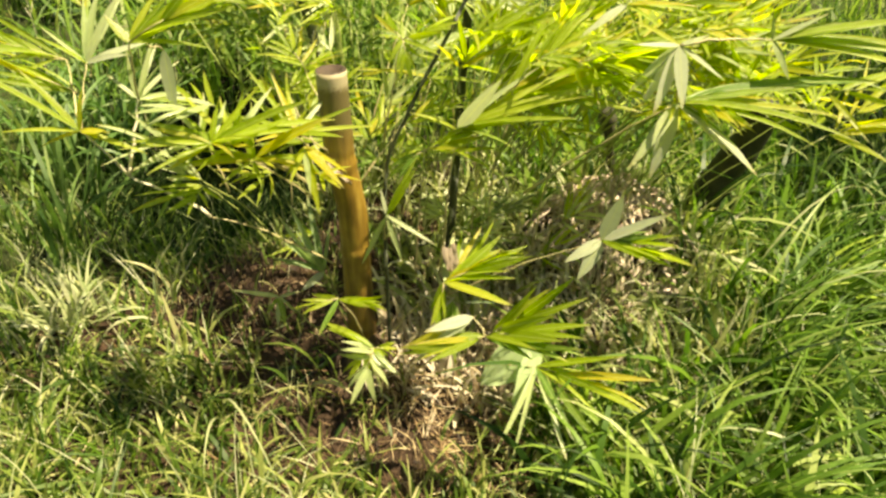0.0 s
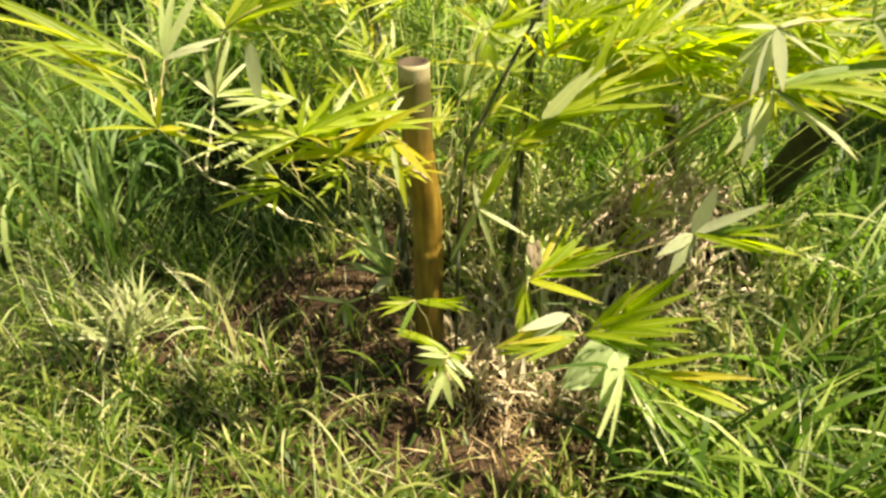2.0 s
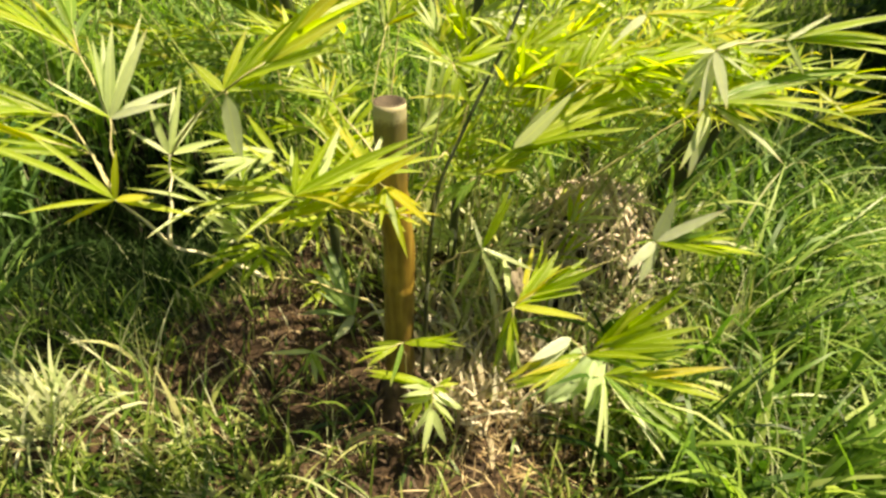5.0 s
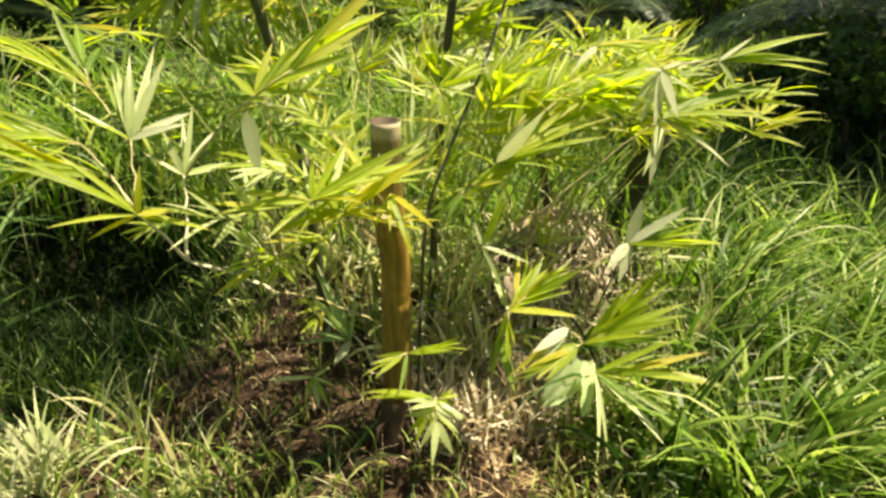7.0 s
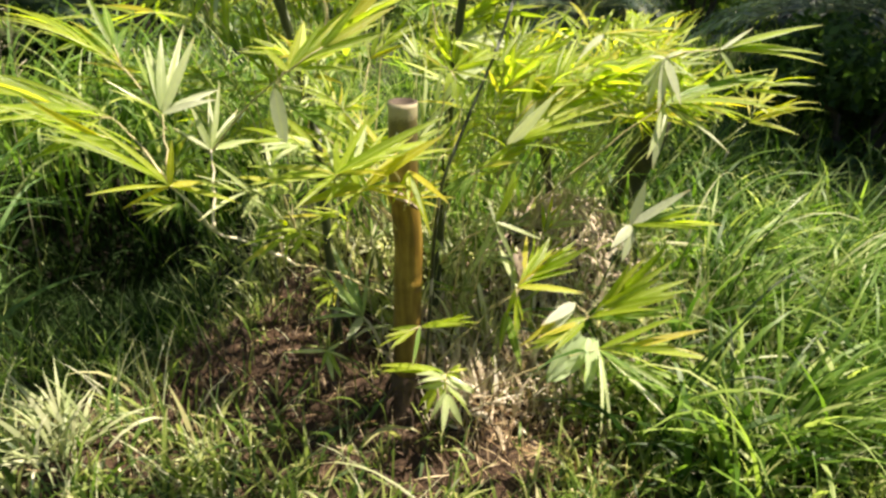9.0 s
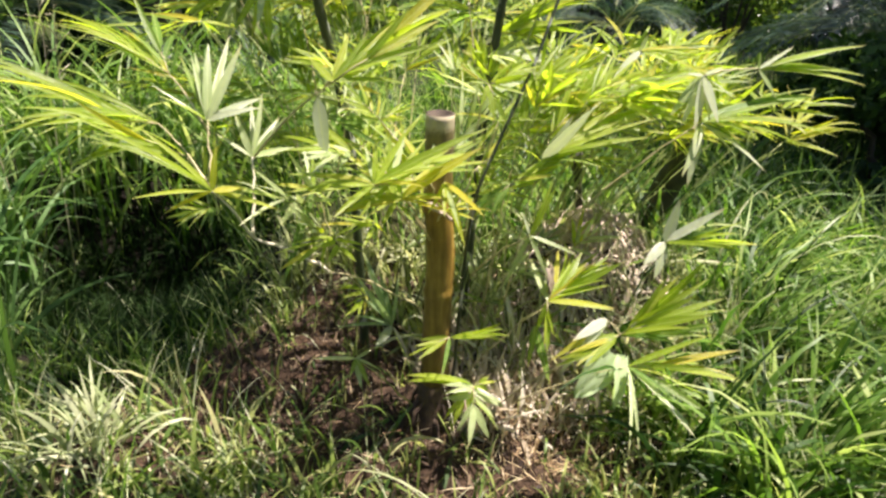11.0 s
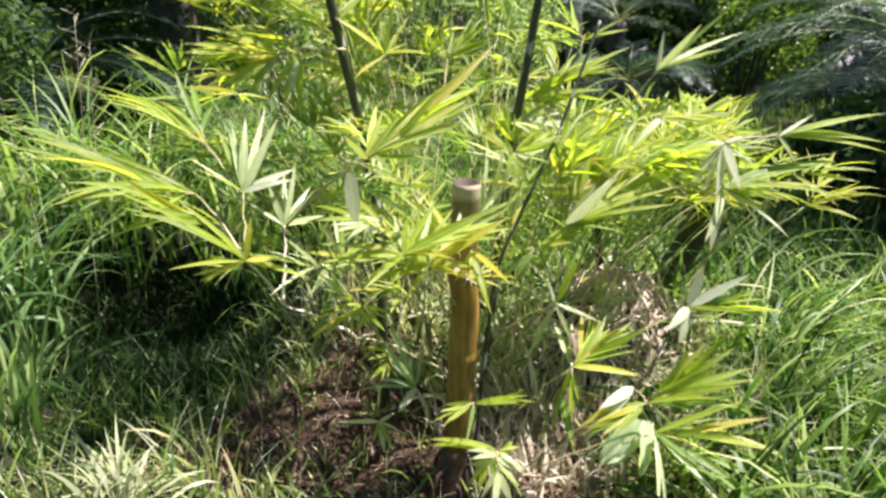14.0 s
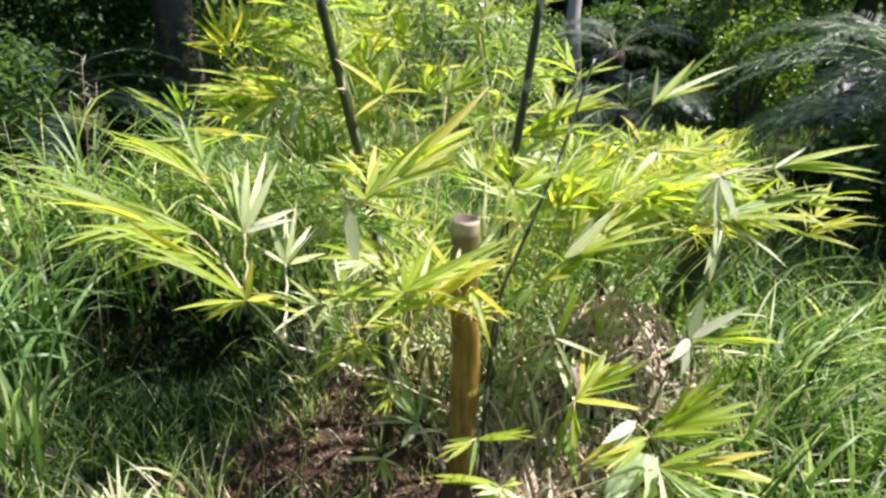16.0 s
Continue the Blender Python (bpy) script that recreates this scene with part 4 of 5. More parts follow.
branch((-0.228, 1.335, 0.450), (-0.200, 1.470, 0.200), [
    ((0.128, -0.061, 0.027), 5, 7, 1.0, 0.15, leaf_sunlit),
    ((-0.109, -0.020, -0.024), 3, 15, 1.0, 0.10, leaf_sunlit),
    ((-0.047, -0.064, -0.070), 2, 18, 1.0, 0.00, leaf_green),
])
branch((-0.325, 1.570, 0.365), (-0.240, 1.530, 0.100), [
    ((-0.133, 0.020, 0.210), 1, 3, 1.0, 0.03, leaf_blue),
    ((-0.111, -0.030, 0.204), 1, 3, 1.0, 0.03, leaf_blue),
    ((-0.054, 0.050, 0.238), 1, 3, 1.0, 0, leaf_blue),
    ((-0.164, -0.030, 0.099), 1, 3, 1.0, 0.05, leaf_blue),
    ((-0.155, -0.060, 0.071), 1, 3, 1.0, 0.1, leaf_blue),
    ((-0.062, -0.050, -0.051), 1, 3, 2.0, 0, leaf_sheen),
    ((-0.113, 0.060, 0.099), 1, 3, 1.0, 0, leaf_blue),
    ((-0.018, 0.080, 0.161), 1, 3, 1.0, 0, leaf_blue),
    ((0.026, 0.060, 0.146), 1, 3, 1.0, 0, leaf_blue),
    ((-0.086, -0.020, 0.245), 1, 3, 0.9, 0.03, leaf_blue),
    ((-0.158, 0.050, 0.031), 1, 3, 0.9, 0.1, leaf_blue),
], 0.0018, twig_green)
branch((-0.447, 1.500, 0.319), (-0.270, 1.500, 0.100), [
    ((-0.140, -0.020, 0.011), 1, 3, 1.2, 0.1, leaf_pale),
    ((0.058, -0.050, -0.019), 1, 3, 1.3, 0.1, leaf_pale),
    ((0.030, -0.060, -0.064), 1, 3, 1.4, 0.05, leaf_green),
    ((0.000, -0.050, -0.072), 1, 3, 1.4, 0.05, leaf_pale),
    ((-0.033, -0.050, -0.032), 1, 3, 1.2, 0.05, leaf_green),
    ((0.047, 0.040, -0.016), 1, 3, 1.1, 0.1, leaf_pale),
    ((-0.053, 0.030, 0.002), 1, 3, 1.0, 0.1, leaf_green),
], 0.0018, twig_green)
branch((-0.150, 1.350, 0.270), (-0.160, 1.470, 0.080), [
    ((-0.033, -0.110, -0.088), 7, 50, 1.4, 0.20, leaf_pale),
    ((-0.187, 0.077, 0.048), 2, 8, 1.3, 0.15, leaf_sunlit),
    ((0.066, -0.001, 0.001), 4, 25, 1.3, 0.20, leaf_sunlit),
    ((-0.077, -0.037, -0.076), 4, 40, 1.3, 0.20, leaf_sunlit),
])
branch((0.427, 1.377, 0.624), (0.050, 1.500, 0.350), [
    ((0.035, 0.031, 0.113), 1, 2, 3.0, 0.00, leaf_sheen),
    ((-0.085, -0.022, -0.055), 1, 2, 2.4, 0.00, leaf_sheen),
    ((-0.054, -0.062, -0.078), 1, 2, 3.0, 0.00, leaf_sheen),
    ((0.142, -0.065, 0.115), 1, 3, 2.4, 0.05, leaf_sheen),
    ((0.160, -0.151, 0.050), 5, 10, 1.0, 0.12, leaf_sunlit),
    ((0.124, -0.074, 0.067), 3, 8, 1.0, 0.10, leaf_green),
])
branch((-0.331, 1.643, 0.954), (-0.220, 1.480, 0.800), [
    ((-0.095, 0.064, 0.095), 6, 40, 0.9, 0.10, leaf_sunlit),
    ((0.092, -0.014, 0.037), 5, 25, 0.9, 0.10, leaf_sunlit),
])
branch((-0.382, 1.634, 0.888), (-0.250, 1.480, 0.700), [
    ((-0.119, 0.026, 0.019), 5, 20, 0.9, 0.15, leaf_sunlit),
    ((0.078, 0.054, 0.060), 5, 30, 0.9, 0.10, leaf_sunlit),
])
branch((-0.072, 1.574, 0.829), (-0.180, 1.500, 0.700), [
    ((0.120, 0.006, 0.071), 6, 22, 0.9, 0.10, leaf_sunlit),
    ((0.040, -0.073, -0.078), 5, 25, 0.9, 0.20, leaf_sunlit),
])
branch((-0.011, 1.479, 0.806), (-0.050, 1.550, 0.400), [
    ((0.136, -0.024, 0.060), 6, 16, 1.0, 0.15, leaf_sunlit),
    ((-0.093, 0.008, -0.075), 4, 25, 1.0, 0.20, leaf_green),
])
branch((-0.065, 1.550, 1.052), (-0.120, 1.550, 0.800), [
    ((0.132, 0.005, 0.046), 6, 22, 1.0, 0.10, leaf_sunlit),
    ((-0.068, 0.057, 0.039), 5, 25, 1.0, 0.10, leaf_sunlit),
    ((0.022, -0.052, -0.074), 4, 25, 1.0, 0.15, leaf_sunlit),
])
branch((-0.032, 1.936, 0.977), (-0.100, 1.750, 0.400), [
    ((0.126, 0.024, 0.083), 5, 20, 1.0, 0.10, leaf_sunlit),
    ((-0.089, 0.092, 0.044), 5, 25, 1.0, 0.10, leaf_green),
])
branch((-0.118, 2.181, 0.992), (-0.300, 1.900, 0.400), [
    ((0.156, 0.027, 0.132), 6, 20, 1.0, 0.10, leaf_sunlit),
    ((-0.102, 0.090, 0.072), 6, 25, 1.0, 0.10, leaf_green),
])
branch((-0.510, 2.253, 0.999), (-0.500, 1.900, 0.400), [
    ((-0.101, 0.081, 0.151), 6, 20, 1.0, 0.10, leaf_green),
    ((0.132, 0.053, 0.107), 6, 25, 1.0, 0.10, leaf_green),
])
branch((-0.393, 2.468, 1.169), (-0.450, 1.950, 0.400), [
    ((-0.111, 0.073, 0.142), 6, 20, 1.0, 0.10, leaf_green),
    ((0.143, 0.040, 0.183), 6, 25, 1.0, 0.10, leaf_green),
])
branch((-0.022, 2.292, 1.238), (-0.200, 1.950, 0.400), [
    ((-0.125, 0.092, 0.117), 6, 22, 1.0, 0.10, leaf_sunlit),
    ((0.173, 0.001, 0.138), 6, 25, 1.0, 0.10, leaf_sunlit),
])
branch((0.294, 2.024, 1.000), (0.150, 1.950, 0.400), [
    ((0.196, -0.036, 0.077), 6, 15, 1.0, 0.10, leaf_sunlit),
    ((-0.110, 0.038, -0.062), 4, 25, 1.0, 0.20, leaf_green),
])

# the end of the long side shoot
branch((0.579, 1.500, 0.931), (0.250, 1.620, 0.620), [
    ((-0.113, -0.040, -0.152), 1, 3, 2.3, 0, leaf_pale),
    ((-0.047, -0.030, -0.185), 1, 3, 2.4, 0, leaf_sheen),
    ((0.155, -0.050, -0.182), 1, 3, 1.9, 0.05, leaf_sheen),
    ((0.138, -0.030, -0.124), 1, 3, 2.0, 0.05, leaf_sheen),
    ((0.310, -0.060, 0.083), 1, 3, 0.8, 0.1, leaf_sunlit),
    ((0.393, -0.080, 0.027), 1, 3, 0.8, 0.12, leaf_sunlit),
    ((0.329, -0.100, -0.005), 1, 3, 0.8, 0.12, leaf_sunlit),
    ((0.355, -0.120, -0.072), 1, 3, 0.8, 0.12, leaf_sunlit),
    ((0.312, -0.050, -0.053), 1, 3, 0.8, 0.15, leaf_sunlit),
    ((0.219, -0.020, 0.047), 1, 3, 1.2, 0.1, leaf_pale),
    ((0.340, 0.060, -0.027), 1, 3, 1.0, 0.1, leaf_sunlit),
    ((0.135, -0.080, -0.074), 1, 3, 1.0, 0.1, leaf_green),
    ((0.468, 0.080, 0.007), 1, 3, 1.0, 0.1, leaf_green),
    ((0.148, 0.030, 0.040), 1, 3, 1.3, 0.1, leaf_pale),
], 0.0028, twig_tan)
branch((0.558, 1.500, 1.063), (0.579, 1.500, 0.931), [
    ((-0.073, -0.020, -0.127), 1, 3, 2.3, 0, leaf_sheen),
    ((-0.045, -0.030, -0.145), 1, 3, 2.2, 0, leaf_sheen),
    ((0.030, -0.040, -0.130), 1, 3, 2.0, 0, leaf_sheen),
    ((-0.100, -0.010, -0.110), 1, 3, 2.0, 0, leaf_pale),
    ((0.000, -0.030, -0.135), 1, 3, 2.4, 0, leaf_sheen),
    ((0.086, -0.020, -0.091), 1, 3, 1.4, 0, leaf_sheen),
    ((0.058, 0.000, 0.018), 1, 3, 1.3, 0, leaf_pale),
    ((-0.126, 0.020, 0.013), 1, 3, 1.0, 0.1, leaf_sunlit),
    ((-0.133, -0.050, -0.013), 1, 3, 1.2, 0, leaf_sheen),
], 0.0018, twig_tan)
branch((0.764, 1.520, 1.072), (0.558, 1.500, 1.063), [
    ((0.325, -0.080, 0.028), 1, 3, 1.1, 0.1, leaf_sunlit),
    ((0.307, -0.100, -0.022), 1, 3, 1.2, 0.1, leaf_sunlit),
    ((0.329, -0.060, -0.044), 1, 3, 1.2, 0.12, leaf_sunlit),
    ((0.085, -0.020, 0.077), 1, 3, 1.2, 0, leaf_pale),
    ((-0.017, 0.000, 0.052), 1, 3, 1.0, 0, leaf_pale),
    ((0.195, -0.030, 0.058), 1, 3, 1.2, 0.05, leaf_pale),
    ((0.273, -0.050, 0.063), 1, 3, 1.0, 0.08, leaf_pale),
    ((0.047, -0.040, -0.082), 1, 3, 1.3, 0, leaf_pale),
    ((0.393, 0.050, -0.026), 1, 3, 1.0, 0.1, leaf_sunlit),
    ((0.248, 0.020, -0.042), 1, 3, 1.0, 0.15, leaf_sunlit),
], 0.0022, twig_tan)
branch((0.467, 1.680, 1.109), (0.200, 1.750, 0.700), [
    ((0.153, -0.050, 0.016), 1, 3, 1.2, 0.1, leaf_sunlit),
    ((0.140, -0.060, -0.030), 1, 3, 1.2, 0.15, leaf_sunlit),
    ((0.069, -0.080, -0.043), 1, 3, 1.1, 0.15, leaf_sunlit),
    ((-0.111, -0.040, -0.073), 1, 3, 1.5, 0.05, leaf_sheen),
    ((-0.052, -0.020, -0.047), 1, 3, 1.2, 0.05, leaf_sheen),
    ((0.013, 0.000, 0.045), 1, 3, 1.2, 0, leaf_pale),
    ((0.038, -0.080, -0.096), 1, 3, 1.1, 0.1, leaf_sunlit),
    ((0.265, 0.030, -0.026), 1, 3, 1.0, 0.12, leaf_sunlit),
], 0.0018, twig_tan)
branch((0.635, 1.974, 1.219), (0.594, 2.050, 1.080), [
    ((-0.013, -0.020, 0.127), 1, 3, 1.6, 0, leaf_sheen),
    ((0.119, -0.030, 0.150), 1, 3, 1.5, 0, leaf_pale),
    ((0.221, -0.050, 0.171), 1, 3, 1.1, 0.03, leaf_green),
    ((0.289, -0.060, 0.136), 1, 3, 1.2, 0.05, leaf_pale),
    ((0.196, -0.080, 0.083), 1, 3, 1.3, 0.08, leaf_sunlit),
    ((0.196, -0.020, 0.062), 1, 3, 1.0, 0.05, leaf_sunlit),
    ((-0.037, -0.030, 0.003), 1, 3, 1.5, 0, leaf_sheen),
], 0.0018, twig_tan)
branch((0.067, 1.480, 0.860), (0.020, 1.550, 0.400), [
    ((0.117, -0.020, 0.153), 1, 3, 1.9, 0, leaf_sheen),
    ((0.094, 0.000, 0.120), 1, 3, 1.6, 0, leaf_sheen),
    ((0.297, -0.080, 0.121), 1, 3, 1.1, 0.1, leaf_sunlit),
    ((0.277, -0.100, 0.078), 1, 3, 1.1, 0.12, leaf_sunlit),
    ((0.211, -0.040, 0.132), 1, 3, 1.0, 0.1, leaf_sunlit),
    ((0.200, -0.120, 0.056), 1, 3, 1.0, 0.15, leaf_sunlit),
    ((0.192, 0.040, 0.154), 1, 3, 1.0, 0.05, leaf_pale),
    ((0.137, -0.100, 0.010), 1, 3, 1.0, 0.15, leaf_green),
    ((-0.106, -0.050, 0.061), 1, 3, 1.0, 0.1, leaf_sunlit),
    ((0.286, 0.060, 0.154), 1, 3, 1.0, 0.1, leaf_sunlit),
    ((0.380, 0.100, 0.107), 1, 3, 1.0, 0.1, leaf_sunlit),
], 0.002, twig_tan)
branch((-0.436, 1.245, 0.915), (-0.270, 1.450, 0.660), [
    ((0.246, -0.020, 0.098), 1, 3, 1.3, 0.05, leaf_sunlit),
    ((0.241, 0.060, 0.034), 1, 3, 1.1, 0.1, leaf_sunlit),
    ((0.114, -0.100, 0.101), 1, 3, 1.0, 0.1, leaf_sunlit),
    ((-0.101, -0.050, -0.023), 1, 3, 1.2, 0.05, leaf_sunlit),
    ((-0.114, -0.020, 0.046), 1, 3, 1.1, 0.1, leaf_sunlit),
    ((-0.070, 0.060, 0.044), 1, 3, 1.0, 0.1, leaf_sunlit),
    ((0.015, 0.050, 0.083), 1, 3, 1.1, 0, leaf_sunlit),
    ((0.108, 0.100, 0.077), 1, 3, 1.0, 0.05, leaf_sunlit),
    ((-0.148, -0.080, 0.024), 1, 3, 1.0, 0.1, leaf_sunlit),
    ((-0.009, 0.120, 0.019), 1, 3, 1.0, 0.05, leaf_pale),
    ((-0.107, -0.100, -0.019), 1, 3, 1.1, 0.05, leaf_sunlit),
    ((0.179, 0.100, -0.013), 1, 3, 1.0, 0.1, leaf_sunlit),
    ((0.076, -0.100, 0.058), 1, 3, 0.9, 0.1, leaf_sunlit),
], 0.0018, twig_tan)
branch((-0.400, 1.262, 0.905), (-0.436, 1.245, 0.915), [
    ((-0.242, 0.000, -0.026), 1, 3, 1.2, 0.05, leaf_sunlit),
    ((-0.222, 0.060, 0.009), 1, 3, 1.1, 0.1, leaf_sunlit),
    ((-0.173, -0.040, 0.021), 1, 3, 1.0, 0.1, leaf_sunlit),
    ((-0.134, 0.100, 0.044), 1, 3, 1.0, 0.05, leaf_sunlit),
    ((-0.058, 0.120, 0.059), 1, 3, 1.0, 0.05, leaf_sunlit),
    ((0.010, 0.100, 0.077), 1, 3, 1.0, 0.05, leaf_sunlit),
    ((0.148, 0.020, 0.041), 1, 3, 1.1, 0.08, leaf_sunlit),
    ((0.097, 0.100, 0.042), 1, 3, 1.0, 0.05, leaf_sunlit),
    ((0.076, -0.050, 0.003), 1, 3, 1.0, 0.1, leaf_sunlit),
    ((0.053, 0.140, 0.064), 1, 3, 1.0, 0.05, leaf_pale),
    ((-0.084, -0.060, -0.039), 1, 3, 0.9, 0.1, leaf_sunlit),
], 0.0018, twig_tan)
branch((-0.260, 1.310, 0.884), (-0.230, 1.450, 0.750), [
    ((0.034, -0.060, -0.130), 1, 3, 1.4, 0, leaf_gold),
    ((0.021, -0.030, -0.102), 1, 3, 1.3, 0, leaf_pale),
    ((0.098, -0.050, -0.070), 1, 3, 1.3, 0.1, leaf_gold),
    ((-0.022, -0.070, -0.056), 1, 3, 1.1, 0, leaf_gold),
    ((0.090, 0.020, -0.073), 1, 3, 1.0, 0.1, leaf_gold),
    ((-0.039, -0.030, -0.063), 1, 3, 1.0, 0.1, leaf_gold),
], 0.0018, twig_tan)
branch((-0.075, 1.229, 0.764), (-0.120, 1.470, 0.550), [
    ((-0.060, -0.020, -0.136), 1, 3, 1.0, 0, leaf_pale),
    ((0.044, -0.030, -0.109), 1, 3, 1.0, 0, leaf_pale),
    ((0.101, -0.040, -0.063), 1, 3, 1.0, 0.05, leaf_pale),
    ((0.072, 0.050, 0.101), 1, 3, 1.2, 0.1, leaf_sunlit),
    ((0.064, 0.080, 0.120), 1, 3, 1.1, 0.1, leaf_sunlit),
    ((-0.019, 0.030, 0.054), 1, 3, 1.0, 0, leaf_sheen),
], 0.0018, twig_tan)
branch((-0.668, 1.425, 0.940), (-0.685, 1.331, 0.788), [
    ((0.039, 0.100, 0.120), 1, 3, 1.0, 0.0, leaf_pale),
    ((0.082, 0.100, 0.068), 1, 3, 1.0, 0.05, leaf_pale),
    ((0.106, 0.060, 0.014), 1, 3, 1.2, 0.1, leaf_pale),
    ((-0.031, 0.060, 0.081), 1, 3, 1.1, 0.0, leaf_pale),
    ((-0.072, 0.020, 0.049), 1, 3, 1.0, 0.1, leaf_pale),
    ((0.060, 0.020, -0.005), 1, 3, 1.0, 0.1, leaf_pale),
    ((0.007, 0.140, 0.099), 1, 3, 0.9, 0, leaf_pale),
    ((0.085, 0.000, 0.075), 1, 3, 1.0, 0.1, leaf_pale),
], 0.0027, twig_pale)
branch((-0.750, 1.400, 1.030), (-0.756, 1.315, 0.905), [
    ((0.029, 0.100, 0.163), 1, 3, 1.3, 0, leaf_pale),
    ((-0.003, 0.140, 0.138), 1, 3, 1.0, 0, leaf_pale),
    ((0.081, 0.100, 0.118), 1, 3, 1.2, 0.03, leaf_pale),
    ((0.120, 0.050, 0.068), 1, 3, 1.5, 0.08, leaf_sheen),
    ((0.116, -0.020, 0.031), 1, 3, 1.3, 0.1, leaf_sheen),
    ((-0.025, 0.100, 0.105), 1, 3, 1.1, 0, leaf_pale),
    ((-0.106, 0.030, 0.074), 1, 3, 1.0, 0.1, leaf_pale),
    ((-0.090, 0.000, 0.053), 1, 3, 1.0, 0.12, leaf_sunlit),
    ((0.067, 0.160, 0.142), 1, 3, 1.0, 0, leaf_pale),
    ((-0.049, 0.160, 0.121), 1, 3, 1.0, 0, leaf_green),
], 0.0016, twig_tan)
branch((-0.540, 1.430, 0.850), (-0.500, 1.430, 0.700), [
    ((-0.059, 0.000, 0.103), 1, 3, 1.2, 0.1, leaf_pale),
    ((0.010, 0.080, 0.071), 1, 3, 1.0, 0.05, leaf_sunlit),
    ((0.050, 0.050, -0.012), 1, 3, 1.2, 0.05, leaf_pale),
    ((0.042, -0.030, -0.031), 1, 3, 1.1, 0.1, leaf_sunlit),
    ((-0.081, -0.050, 0.041), 1, 3, 1.1, 0.1, leaf_sunlit),
    ((-0.024, 0.100, 0.046), 1, 3, 1.2, 0.0, leaf_pale),
    ((0.089, 0.060, 0.025), 1, 3, 1.0, 0.1, leaf_sunlit),
    ((-0.112, -0.050, -0.053), 1, 3, 1.3, 0.05, leaf_dull),
    ((-0.099, -0.080, -0.208), 1, 3, 1.2, 0, leaf_green),
], 0.0018, twig_tan)
branch((-0.756, 1.312, 0.907), (-0.685, 1.331, 0.788), [
    ((-0.143, -0.060, 0.034), 1, 3, 1.2, 0.1, leaf_gold),
    ((-0.100, -0.020, -0.016), 1, 3, 1.2, 0.1, leaf_gold),
    ((0.015, 0.030, 0.082), 1, 3, 1.5, 0, leaf_gold),
    ((0.070, 0.000, -0.003), 1, 3, 1.5, 0.05, leaf_gold),
    ((0.141, 0.020, -0.052), 1, 3, 1.0, 0.1, leaf_sunlit),
    ((-0.254, -0.050, 0.188), 1, 3, 0.8, 0.15, leaf_sunlit),
    ((-0.203, 0.000, 0.164), 1, 3, 0.8, 0.15, leaf_sunlit),
    ((-0.137, 0.050, 0.120), 1, 3, 1.0, 0.15, leaf_sunlit),
], 0.0027, twig_pale)

branch((-0.376, 1.300, 0.852), (-0.250, 1.450, 0.680), [
    ((-0.130, -0.040, 0.029), 1, 3, 1.0, 0.1, leaf_sunlit),
    ((-0.103, 0.030, 0.036), 1, 3, 1.0, 0.1, leaf_sunlit),
    ((-0.015, 0.060, 0.118), 1, 3, 1.2, 0.02, leaf_sunlit),
    ((0.098, 0.050, 0.043), 1, 3, 1.1, 0.05, leaf_sunlit),
    ((0.122, -0.020, -0.005), 1, 3, 1.1, 0.1, leaf_sunlit),
    ((-0.057, -0.080, -0.022), 1, 3, 1.0, 0.1, leaf_sunlit),
    ((0.035, -0.060, -0.025), 1, 3, 1.0, 0.1, leaf_sunlit),
    ((-0.051, 0.100, 0.038), 1, 3, 1.0, 0.05, leaf_sunlit),
    ((0.175, 0.080, -0.016), 1, 3, 1.0, 0.1, leaf_sunlit),
], 0.0018, twig_tan)
branch((-0.287, 1.360, 0.892), (-0.230, 1.470, 0.780), [
    ((0.136, 0.000, 0.088), 1, 3, 1.1, 0.05, leaf_sunlit),
    ((0.055, -0.050, 0.066), 1, 3, 1.1, 0.1, leaf_sunlit),
    ((-0.081, 0.060, 0.042), 1, 3, 1.0, 0.1, leaf_sunlit),
    ((-0.037, 0.080, 0.089), 1, 3, 1.0, 0.05, leaf_sunlit),
    ((-0.087, 0.100, 0.086), 1, 3, 1.0, 0.05, leaf_sunlit),
    ((0.105, -0.030, 0.001), 1, 3, 1.1, 0.1, leaf_sunlit),
    ((0.184, 0.060, -0.011), 1, 3, 1.0, 0.1, leaf_sunlit),
    ((-0.137, 0.120, 0.084), 1, 3, 1.0, 0.08, leaf_sunlit),
    ((0.059, 0.100, 0.069), 1, 3, 1.0, 0, leaf_pale),
], 0.0018, twig_tan)
branch((-0.004, 1.620, 0.939), (-0.100, 1.600, 0.600), [
    ((0.100, -0.050, -0.067), 1, 3, 1.0, 0.1, leaf_sunlit),
    ((-0.088, -0.040, -0.075), 1, 3, 1.0, 0.1, leaf_sunlit),
    ((0.128, -0.020, -0.003), 1, 3, 1.0, 0.1, leaf_sunlit),
    ((-0.108, 0.020, 0.019), 1, 3, 1.0, 0.1, leaf_sunlit),
    ((-0.179, -0.080, 0.005), 1, 3, 1.0, 0.12, leaf_sunlit),
    ((0.078, 0.050, 0.048), 1, 3, 1.0, 0.05, leaf_sunlit),
    ((-0.037, 0.060, 0.052), 1, 3, 1.0, 0.05, leaf_sunlit),
], 0.0018, twig_tan)

